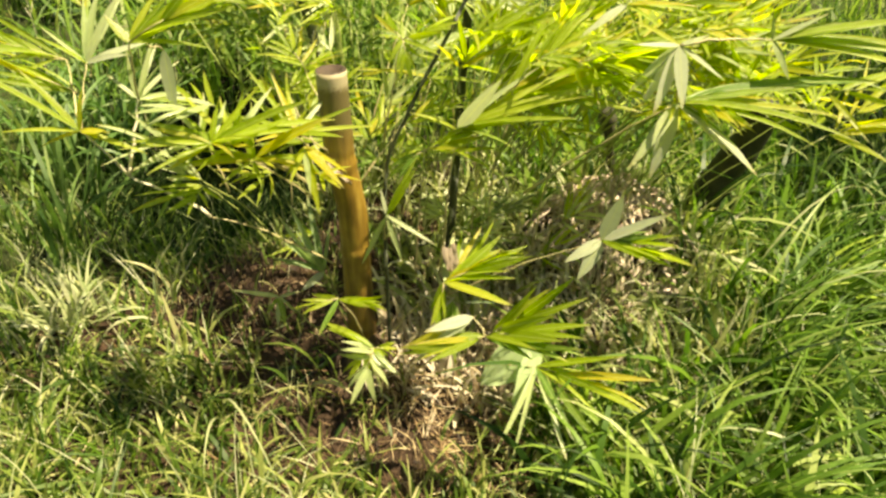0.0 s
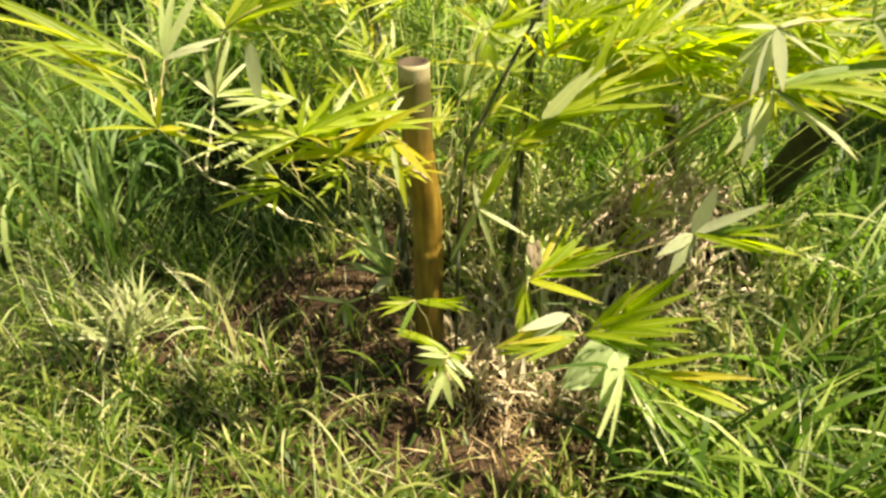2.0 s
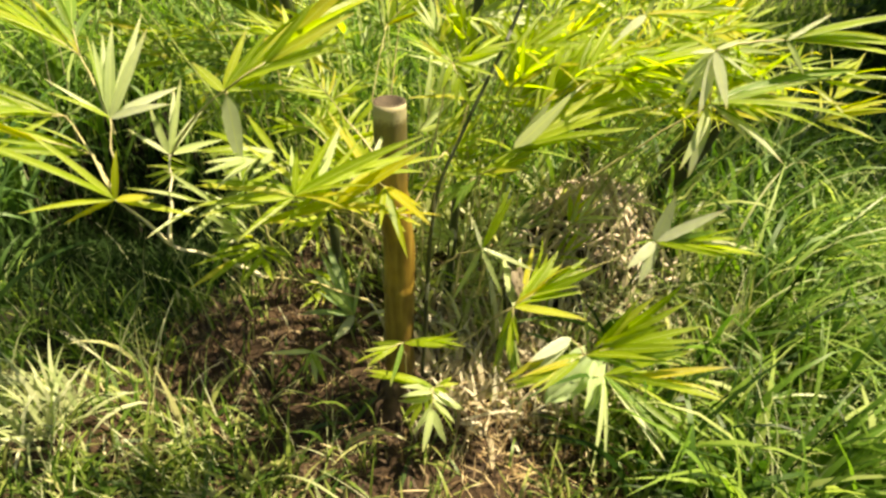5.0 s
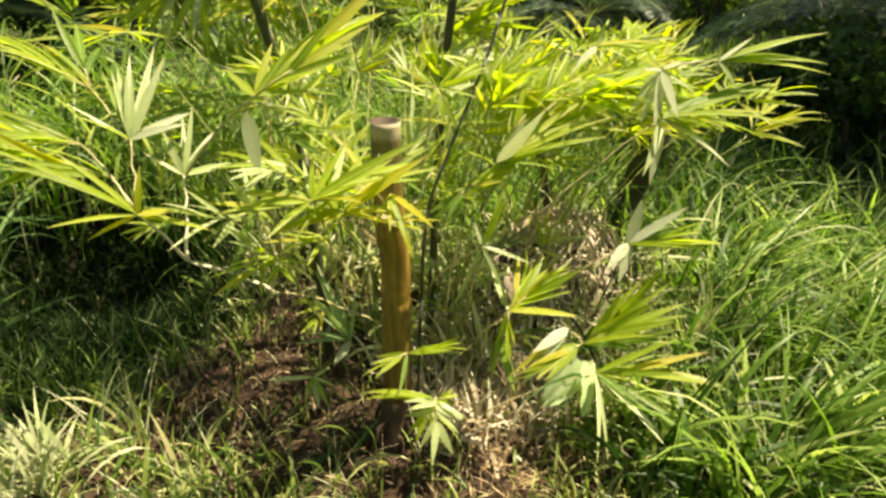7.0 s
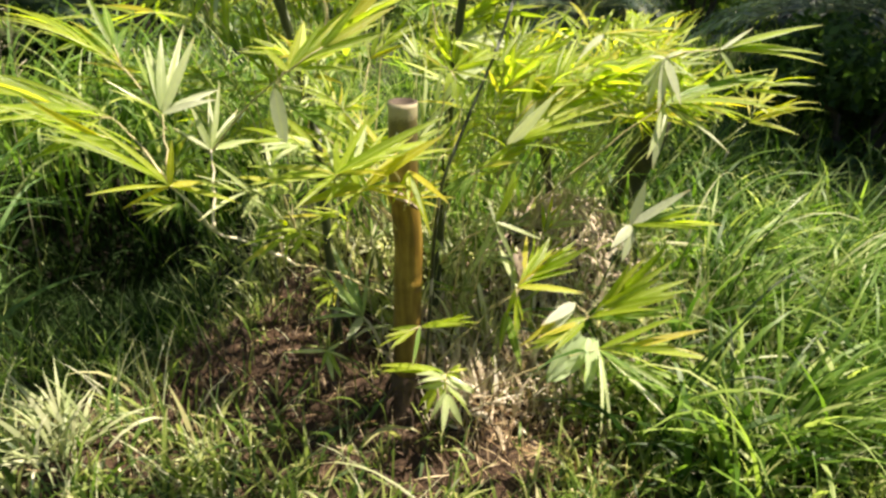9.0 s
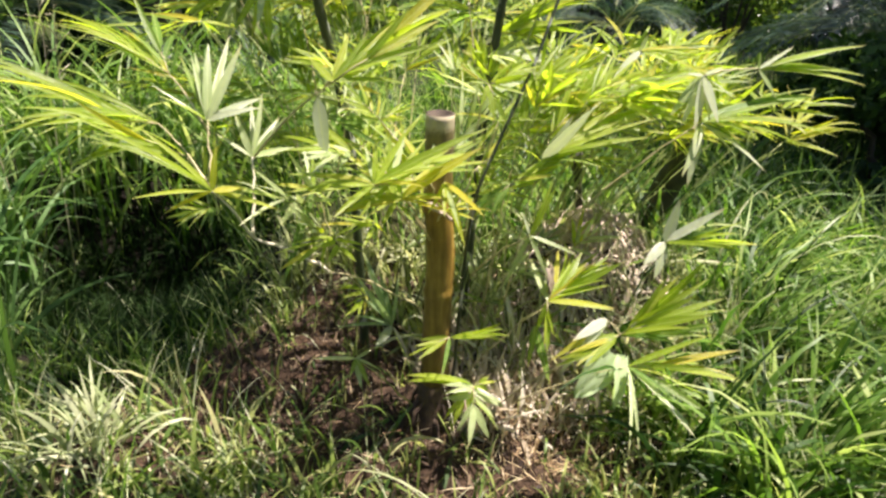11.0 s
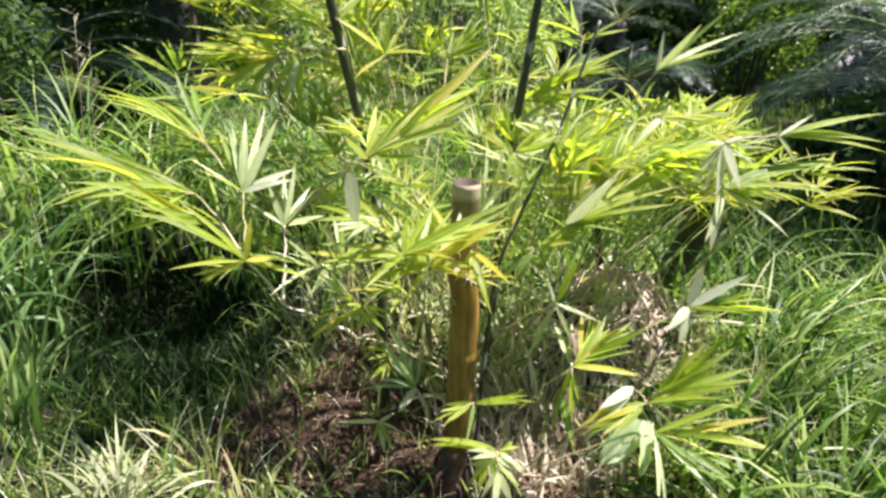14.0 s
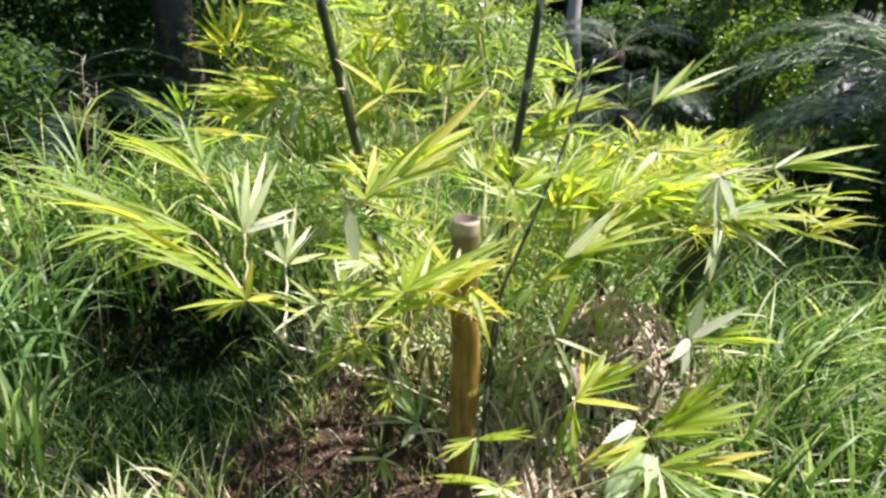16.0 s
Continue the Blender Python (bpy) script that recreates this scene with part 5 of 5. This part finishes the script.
branch((0.119, 1.160, 0.547), (0.150, 1.140, 0.510), [
    ((-0.109, -0.020, -0.033), 1, 3, 2.2, 0.15, leaf_sheen),
    ((-0.137, -0.030, -0.123), 1, 3, 1.5, 0.1, leaf_sheen),
    ((-0.094, -0.050, -0.045), 1, 3, 1.6, 0.1, leaf_sheen),
    ((-0.166, -0.060, -0.048), 1, 3, 1.2, 0.1, leaf_sunlit),
], 0.0018, twig_tan)
branch((0.062, 1.420, 0.386), (0.000, 1.500, 0.150), [
    ((0.019, -0.030, -0.170), 1, 3, 1.6, 0, leaf_green),
    ((-0.039, -0.040, -0.082), 1, 3, 1.5, 0, leaf_green),
    ((0.051, -0.020, -0.153), 1, 3, 1.4, 0, leaf_pale),
    ((-0.064, -0.060, -0.102), 1, 3, 1.2, 0, leaf_green),
], 0.0018, twig_green)

branch((-0.243, 1.350, 0.798), (-0.230, 1.460, 0.720), [
    ((0.110, -0.030, -0.003), 1, 3, 1.4, 0.08, leaf_gold),
    ((-0.113, -0.020, 0.028), 1, 3, 1.3, 0.08, leaf_gold),
    ((0.072, 0.000, 0.026), 1, 3, 1.1, 0.08, leaf_gold),
    ((-0.059, 0.020, 0.039), 1, 3, 1.1, 0.08, leaf_sunlit),
    ((0.015, -0.050, -0.026), 1, 3, 1.2, 0.0, leaf_gold),
    ((0.063, -0.050, -0.015), 1, 3, 1.1, 0.08, leaf_sunlit),
], 0.0018, twig_tan)
branch((-0.364, 1.290, 0.866), (-0.260, 1.450, 0.700), [
    ((0.192, -0.010, 0.116), 1, 3, 1.5, 0.03, leaf_gold),
    ((0.140, 0.040, 0.062), 1, 3, 1.2, 0.06, leaf_gold),
    ((0.111, 0.080, 0.079), 1, 3, 1.1, 0.03, leaf_sunlit),
    ((-0.114, -0.030, 0.023), 1, 3, 1.1, 0.08, leaf_gold),
    ((-0.173, -0.050, -0.003), 1, 3, 1.1, 0.05, leaf_gold),
    ((-0.024, 0.050, 0.080), 1, 3, 1.2, 0.0, leaf_sunlit),
    ((0.054, -0.040, -0.001), 1, 3, 1.1, 0.1, leaf_gold),
], 0.0018, twig_tan)
branch((-0.310, 1.400, 0.880), (-0.260, 1.470, 0.750), [
    ((-0.069, 0.040, 0.128), 1, 3, 1.1, 0.03, leaf_sunlit),
    ((-0.008, 0.060, 0.127), 1, 3, 1.1, 0.03, leaf_sunlit),
    ((-0.112, 0.020, 0.074), 1, 3, 1.1, 0.06, leaf_sunlit),
    ((0.041, 0.020, 0.051), 1, 3, 1.0, 0.03, leaf_gold),
    ((-0.158, -0.020, 0.059), 1, 3, 1.0, 0.08, leaf_sunlit),
    ((-0.076, -0.050, 0.000), 1, 3, 1.0, 0.1, leaf_gold),
], 0.0018, twig_tan)


# a broad pale leaf held in the low tuft
def broad_leaf(name, label, base, tip, width, material):
    b, t = Vector(base), Vector(tip)
    d = t - b
    length = d.length
    d.normalize()
    up = Vector((0.4, -0.6, 0.8))
    nrm = (up - d * up.dot(d)).normalized()
    y = nrm.cross(d)
    verts, faces = [], []
    rows_n, across = 9, 4
    for i in range(rows_n + 1):
        s = i / rows_n
        half = width / 2 * (math.sin(math.pi * min(1, (0.06 + 0.94 * s)) ** 0.62) ** 0.7 if s < 1 else 0.02)
        for k in range(-across, across + 1):
            u = k / across
            notch = -0.12 * length * (abs(u) ** 1.5) * (1 - s) ** 3
            verts.append(d * (length * s + notch) + y * (half * u) + nrm * (0.16 * half * abs(u) - 0.10 * length * s * s + 0.006 * math.sin(9 * u + 7 * s)))
    w = 2 * across + 1
    for i in range(rows_n):
        for k in range(2 * across):
            a = i * w + k
            faces.append((a, a + 1, a + 1 + w, a + w))
    return part(name, mesh_of(name, verts, faces, material), clump, Matrix.Translation(b - ROOT), label)


broad_leaf("broad_leaf", "broad pale green leaf in the low tuft", (0.265, 1.320, 0.318), (0.145, 1.285, 0.205), 0.105, heart_green)
broad_leaf("broad_leaf", "broad pale green leaf in the low tuft", (0.280, 1.290, 0.310), (0.235, 1.215, 0.205), 0.055, heart_green)
broad_leaf("sheath", "dry cream-coloured curled culm sheath", (-0.258, 1.435, 0.785), (-0.185, 1.425, 0.738), 0.020, sheath_mat)
broad_leaf("sheath", "dry cream-coloured curled culm sheath", (0.055, 1.36, 0.60), (0.075, 1.35, 0.50), 0.045, sheath_mat)


# ---- the old root mound ----
def old_stub():
    """A thick dark culm that was cut off, rising in a bend out of the mound."""
    pts = [(0.93, 2.20, 0.08), (0.965, 2.18, 0.32), (1.01, 2.15, 0.47), (1.05, 2.12, 0.60), (1.065, 2.11, 0.715)]
    path = []
    for a, b in zip(pts, pts[1:]):
        for k in range(6):
            path.append(Vector(a).lerp(Vector(b), k / 6))
    path.append(Vector(pts[-1]))
    for _ in range(4):
        path = [path[0]] + [(path[i - 1] + path[i] * 2 + path[i + 1]) / 4 for i in range(1, len(path) - 1)] + [path[-1]]
    rad = [0.062 - 0.010 * i / len(path) + (0.006 if i % 6 == 3 else 0) for i in range(len(path))]
    base = Vector(pts[0])
    verts, faces = tube([q - base for q in path], rad, 16)
    ob = new("bamboo_stub", mesh_of("bamboo_stub", verts, faces, stub_mat))
    ob.location = base
    return tagged(ob, "thick bamboo stub, dark as if backlit, bending up out of the mound", "bamboo stub")


old_stub()


def knobbed_stub():
    path = [Vector(q) for q in ((0, 0, 0), (-0.01, 0, 0.12), (-0.035, -0.005, 0.24), (-0.05, -0.01, 0.31), (-0.06, -0.01, 0.345))]
    verts, faces = tube(path, [0.016, 0.015, 0.014, 0.030, 0.024], 12, [0.1, -0.08, 0.05, -0.1])
    ob = new("bamboo_stub", mesh_of("bamboo_stub", verts, faces, stub_mat))
    ob.location = (0.61, 2.14, 0.33)
    return tagged(ob, "thin dark broken bamboo stub with a knobbed end", "bamboo stub")


knobbed_stub()


def root_heap():
    """Dry roots and twigs tangled on the mound."""
    rr = random.Random(4)
    verts, faces = [], []
    for k in range(300):
        x, y = rr.gauss(0.57, 0.12), rr.gauss(1.96, 0.09)
        a, ln = rr.uniform(0, 6.283), rr.uniform(0.05, 0.17)
        x2, y2 = x + ln * math.cos(a), y + ln * math.sin(a)
        p0 = (x, y, float(lie(x, y)) + rr.uniform(0.0, 0.06))
        p1 = (x2, y2, float(lie(x2, y2)) + rr.uniform(0.0, 0.07))
        w = rr.uniform(0.0018, 0.0065)
        v, f = tube(bent(p0, p1, rr.uniform(0.0, 0.03), 5, 0.014, rr), [w] * 6, 5)
        n0 = len(verts)
        verts += v
        faces += [tuple(i + n0 for i in q) for q in f]
    ob = new("dry_roots", mesh_of("dry_roots", verts, faces, root_mat))
    return tagged(ob, "tangled pale dry roots and twigs on the mound", "roots", kind="stuff")


root_heap()


# ---- trees and shrubs round the clearing ----
def cloud(r, n, centre, radius, size, hollow=0.5, flat=1.0):
    """Quads of n leaves in an uneven crown made of several clumps."""
    lumps = r.normal(0, 0.55, (14, 3)) * np.array([1, 1, flat])
    lumps = lumps / np.maximum(1.0, np.linalg.norm(lumps, axis=1) / 0.85)[:, None]
    pick = lumps[r.randint(0, len(lumps), n)]
    d = r.normal(0, 1, (n, 3))
    d = d / np.linalg.norm(d, axis=1)[:, None] * (r.uniform(hollow, 1, n) ** 0.6)[:, None]
    pos = np.array(centre) + (pick + d * 0.42 * np.array([1, 1, flat])) * np.array(radius)
    a = r.normal(0, 1, (n, 3)) + np.array([0, 0, -0.5])
    a = a / np.linalg.norm(a, axis=1)[:, None]
    b = np.cross(a, r.normal(0, 1, (n, 3)))
    b = b / np.maximum(1e-6, np.linalg.norm(b, axis=1))[:, None]
    ln = r.uniform(0.6, 1.2, n)[:, None] * size
    verts = np.stack([pos, pos + a * ln * 0.5 + b * ln * 0.26, pos + a * ln, pos + a * ln * 0.5 - b * ln * 0.26], 1)
    return verts.reshape(-1, 3), (np.arange(n) * 4)[:, None] + np.arange(4)[None]


def tree(x, y, height, trunk_r, crown_r, material, bark, label, seed, n=9000, low=0.45, leaf=0.16, name="tree", lean=0.0):
    r = np.random.RandomState(seed)
    rt = random.Random(seed)
    z = float(lie(x, y)) - 0.1
    thing = new(name)
    thing.location = (x, y, z)
    tagged(thing, label, "tree", "trees round the clearing")
    top = Vector((lean * height, rt.uniform(-0.1, 0.1) * height, height * 0.8))
    pts = bent((0, 0, 0), top, 0, 10, 0.03 * height / 6, rt)
    verts, faces = tube(pts, [trunk_r * (1.25 - 0.9 * i / 10) for i in range(11)], 12)
    for k in range(7):
        a = rt.uniform(0, 6.28)
        at = pts[4 + k % 6]
        end = at + Vector((math.cos(a) * crown_r * 0.7, math.sin(a) * crown_r * 0.7, height * rt.uniform(0.05, 0.2)))
        v2, f2 = tube(bent(at, end, 0.05 * height, 6, 0.02 * height / 6, rt), [trunk_r * (0.4 - 0.05 * i) for i in range(7)], 6)
        o = len(verts)
        verts += v2
        faces += [tuple(i + o for i in f) for f in f2]
    part("trunk", mesh_of("trunk", verts, faces, bark), thing)
    cv, cf = cloud(r, n, (lean * height, 0, height * (low + (1 - low) / 2)), (crown_r, crown_r, height * (1 - low) * 0.6), leaf)
    part("crown", quads("crown", cv, cf, material), thing)
    return thing


def shrub(x, y, height, radius, material, label, seed, n=5000, leaf=0.10, name="shrub"):
    r = np.random.RandomState(seed)
    rt = random.Random(seed)
    z = float(lie(x, y)) - 0.05
    thing = new(name)
    thing.location = (x, y, z)
    tagged(thing, label, "shrub", "shrubs round the clearing")
    verts, faces = [], []
    for k in range(9):
        a = rt.uniform(0, 6.28)
        end = Vector((math.cos(a) * radius * rt.uniform(0.2, 0.8), math.sin(a) * radius * rt.uniform(0.2, 0.8), height * rt.uniform(0.5, 0.9)))
        v2, f2 = tube(bent((0.05 * math.cos(a), 0.05 * math.sin(a), 0), end, 0.1 * height, 6, 0.03, rt), [0.03 * (1 - 0.12 * i) for i in range(7)], 6)
        o = len(verts)
        verts += v2
        faces += [tuple(i + o for i in f) for f in f2]
    part("stem", mesh_of("stem", verts, faces, bark_dark), thing)
    cv, cf = cloud(r, n, (0, 0, height * 0.5), (radius, radius, height * 0.55), leaf, 0.3)
    cv[:, 2] = np.maximum(cv[:, 2], 0.02)
    part("crown", quads("crown", cv, cf, material), thing)
    return thing


def palm(x, y, seed, fronds=18, reach=2.6, trunk=0.5, label="dark feather palm with long drooping fronds", material=palm_leaf):
    rt = random.Random(seed)
    thing = new("palm")
    thing.location = (x, y, float(lie(x, y)) - 0.05)
    tagged(thing, label, "palm", "palms")
    v, f = tube(bent((0, 0, 0), (0.05, 0.05, trunk), 0, 8, 0.01, rt), [0.20 - 0.004 * i + (0.02 if i % 2 else 0) for i in range(9)], 14)
    part("trunk", mesh_of("trunk", v, f, bark_dark), thing)
    for k in range(fronds):
        a = 2.4 * k + rt.uniform(-0.3, 0.3)
        up = rt.uniform(0.25, 1.25)
        ln = reach * rt.uniform(0.75, 1.1)
        pos, ang, pts = Vector((0.05, 0.05, trunk)), up, []
        heading = Vector((math.cos(a), math.sin(a), 0))
        for i in range(15):
            pts.append(pos.copy())
            ang -= (0.75 + up) / 15
            pos = pos + (heading * math.cos(ang) + Vector((0, 0, 1)) * math.sin(ang)) * (ln / 14)
        v, f = tube(pts, [0.016 * (1 - 0.06 * i) for i in range(15)], 5)
        rib = part("frond", mesh_of("frond", v, f, twig_green), thing)
        side = Vector((-heading.y, heading.x, 0))
        lv, lf = [], []
        for i in range(64):
            s = 0.15 + 0.85 * i / 63
            q = s * 13.999
            at = pts[int(q)].lerp(pts[int(q) + 1], q - int(q)) if int(q) < 14 else pts[14]
            along = (pts[min(14, int(q) + 1)] - pts[max(0, int(q) - 1)]).normalized()
            for sgn in (-1, 1):
                size = 0.46 * math.sin(math.pi * (0.15 + 0.8 * s)) * rt.uniform(0.8, 1.1)
                d = (side * sgn + along * 1.0 + Vector((0, 0, rt.uniform(-0.35, 0.3)))).normalized()
                w = along * 0.008
                mid = at + d * size * 0.55 + Vector((0, 0, 0.02))
                tip = at + d * size + Vector((0, 0, -0.08 * size))
                o = len(lv)
                lv += [at - w * 0.5, at + w * 0.5, mid + w, mid - w, tip + w * 0.1, tip - w * 0.1]
                lf += [(o, o + 1, o + 2, o + 3), (o + 3, o + 2, o + 4, o + 5)]
        part("foliage", mesh_of("foliage", lv, lf, material), rib)["kind"] = "stuff"
    return thing


# its crown, out of view, is made dense to shade the shrubs
tree(-1.46, 9.95, 9.5, 0.25, 3.6, tree_leaf, bark_dark, "dark shaded tree with a straight dark trunk", 21, n=23000, low=0.36, leaf=0.25, lean=-0.05)
shrub(0.3, 11.4, 2.4, 1.3, sunny_leaf, "light green shrub in full sun beyond the grass", 47, 6000)
tree(6.3, 13.2, 8.5, 0.16, 1.3, tree_leaf, bark_grey, "slim pale grey trunk under a small green crown", 22, low=0.72, n=5000)
tree(8.8, 11.2, 7.5, 0.22, 2.2, vine_leaf, bark_dark, "tree trunk wrapped in sunlit climbing leaves", 23, low=0.12, n=14000, leaf=0.12)
tree(-6.0, 10.5, 7.0, 0.25, 3.0, tree_leaf, bark_dark, "dark leafy tree at the clearing's edge", 24, low=0.1, n=12000)
tree(12.5, 8.0, 8.0, 0.25, 3.0, tree_leaf, bark_dark, "dark leafy tree at the clearing's edge", 25, low=0.15, n=12000)
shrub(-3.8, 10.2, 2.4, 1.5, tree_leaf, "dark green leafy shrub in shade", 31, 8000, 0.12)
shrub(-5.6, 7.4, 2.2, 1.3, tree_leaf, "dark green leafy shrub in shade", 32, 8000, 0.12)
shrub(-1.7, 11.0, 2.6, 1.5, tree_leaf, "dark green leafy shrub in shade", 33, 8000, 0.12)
palm(5.5, 9.8, 46, reach=1.9, trunk=0.35)
shrub(7.6, 9.4, 2.2, 1.2, vine_leaf, "yellow-green leafy shrub in full sun", 35)
shrub(3.2, 14.5, 2.6, 1.9, sunny_leaf, "light green shrub at the far side of the grass", 36, 7000)
shrub(3.4, 10.8, 2.5, 1.15, sunny_leaf, "light green shrub in full sun beyond the grass", 44, 6000)
shrub(1.2, 13.8, 2.4, 1.6, sunny_leaf, "light green shrub at the far side of the grass", 39, 6000)
shrub(5.0, 15.2, 2.8, 1.8, sunny_leaf, "light green shrub at the far side of the grass", 40, 7000)
palm(4.95, 3.95, 41, fronds=24, reach=2.1, trunk=0.65)
palm(-3.0, 8.4, 45, reach=2.1, trunk=0.8)
shrub(3.45, 3.0, 0.9, 0.7, tree_leaf, "dark green shrub in deep shade", 37, 5000, 0.09)
# a tree out of view, added only to cast shade
tree(5.45, 3.0, 5.8, 0.14, 2.2, tree_leaf, bark_dark, "dense unseen tree added to shade the palms and grass", 26, low=0.42, n=14000)
shrub(-3.6, 6.6, 1.9, 1.2, tree_leaf, "dark green leafy shrub in shade", 38)
palm(7.2, 6.2, 42, reach=2.4, trunk=1.1)
# another added tree, its high crown out of view, for background shade
tree(10.8, 10.4, 9.0, 0.2, 2.6, tree_leaf, bark_dark, "tall dark tree added at the clearing's edge for its shade", 28, low=0.4, n=12000)
palm(6.9, 12.6, 43, reach=2.2, trunk=1.3, label="pale grey-green feather palm in the sun", material=palm_pale)

# low bushes along the wood's edge
for k in range(13):
    a = radians(-46 + 8.2 * k)
    shrub(17.5 * math.sin(a) - 0.5, 17.0 * math.cos(a) + 0.4 * (k % 3), 2.2 + 0.4 * (k % 3), 1.9, tree_leaf, "dark bush at the edge of the wood", 200 + k, 4200, 0.26)

# the wood all round
rw = np.random.RandomState(77)
wv, wf, off = [], [], 0
for k in range(72):
    a = 2 * math.pi * k / 72 + rw.uniform(-0.05, 0.05)
    d = rw.uniform(19, 27)
    v, f = cloud(rw, 1900, (d * math.sin(a), 4 + d * math.cos(a), 4.0), (2.7, 2.7, 4.2), 0.75, 0.2)
    wv.append(v)
    wf.append(f + off)
    off += len(v)
wv = np.concatenate(wv)
wv[:, 2] = np.maximum(wv[:, 2], 0.0)
wood = new("woods", quads("woods", wv, np.concatenate(wf), tree_leaf))
tagged(wood, "dense dark green woods all round the clearing", "woods", kind="stuff")
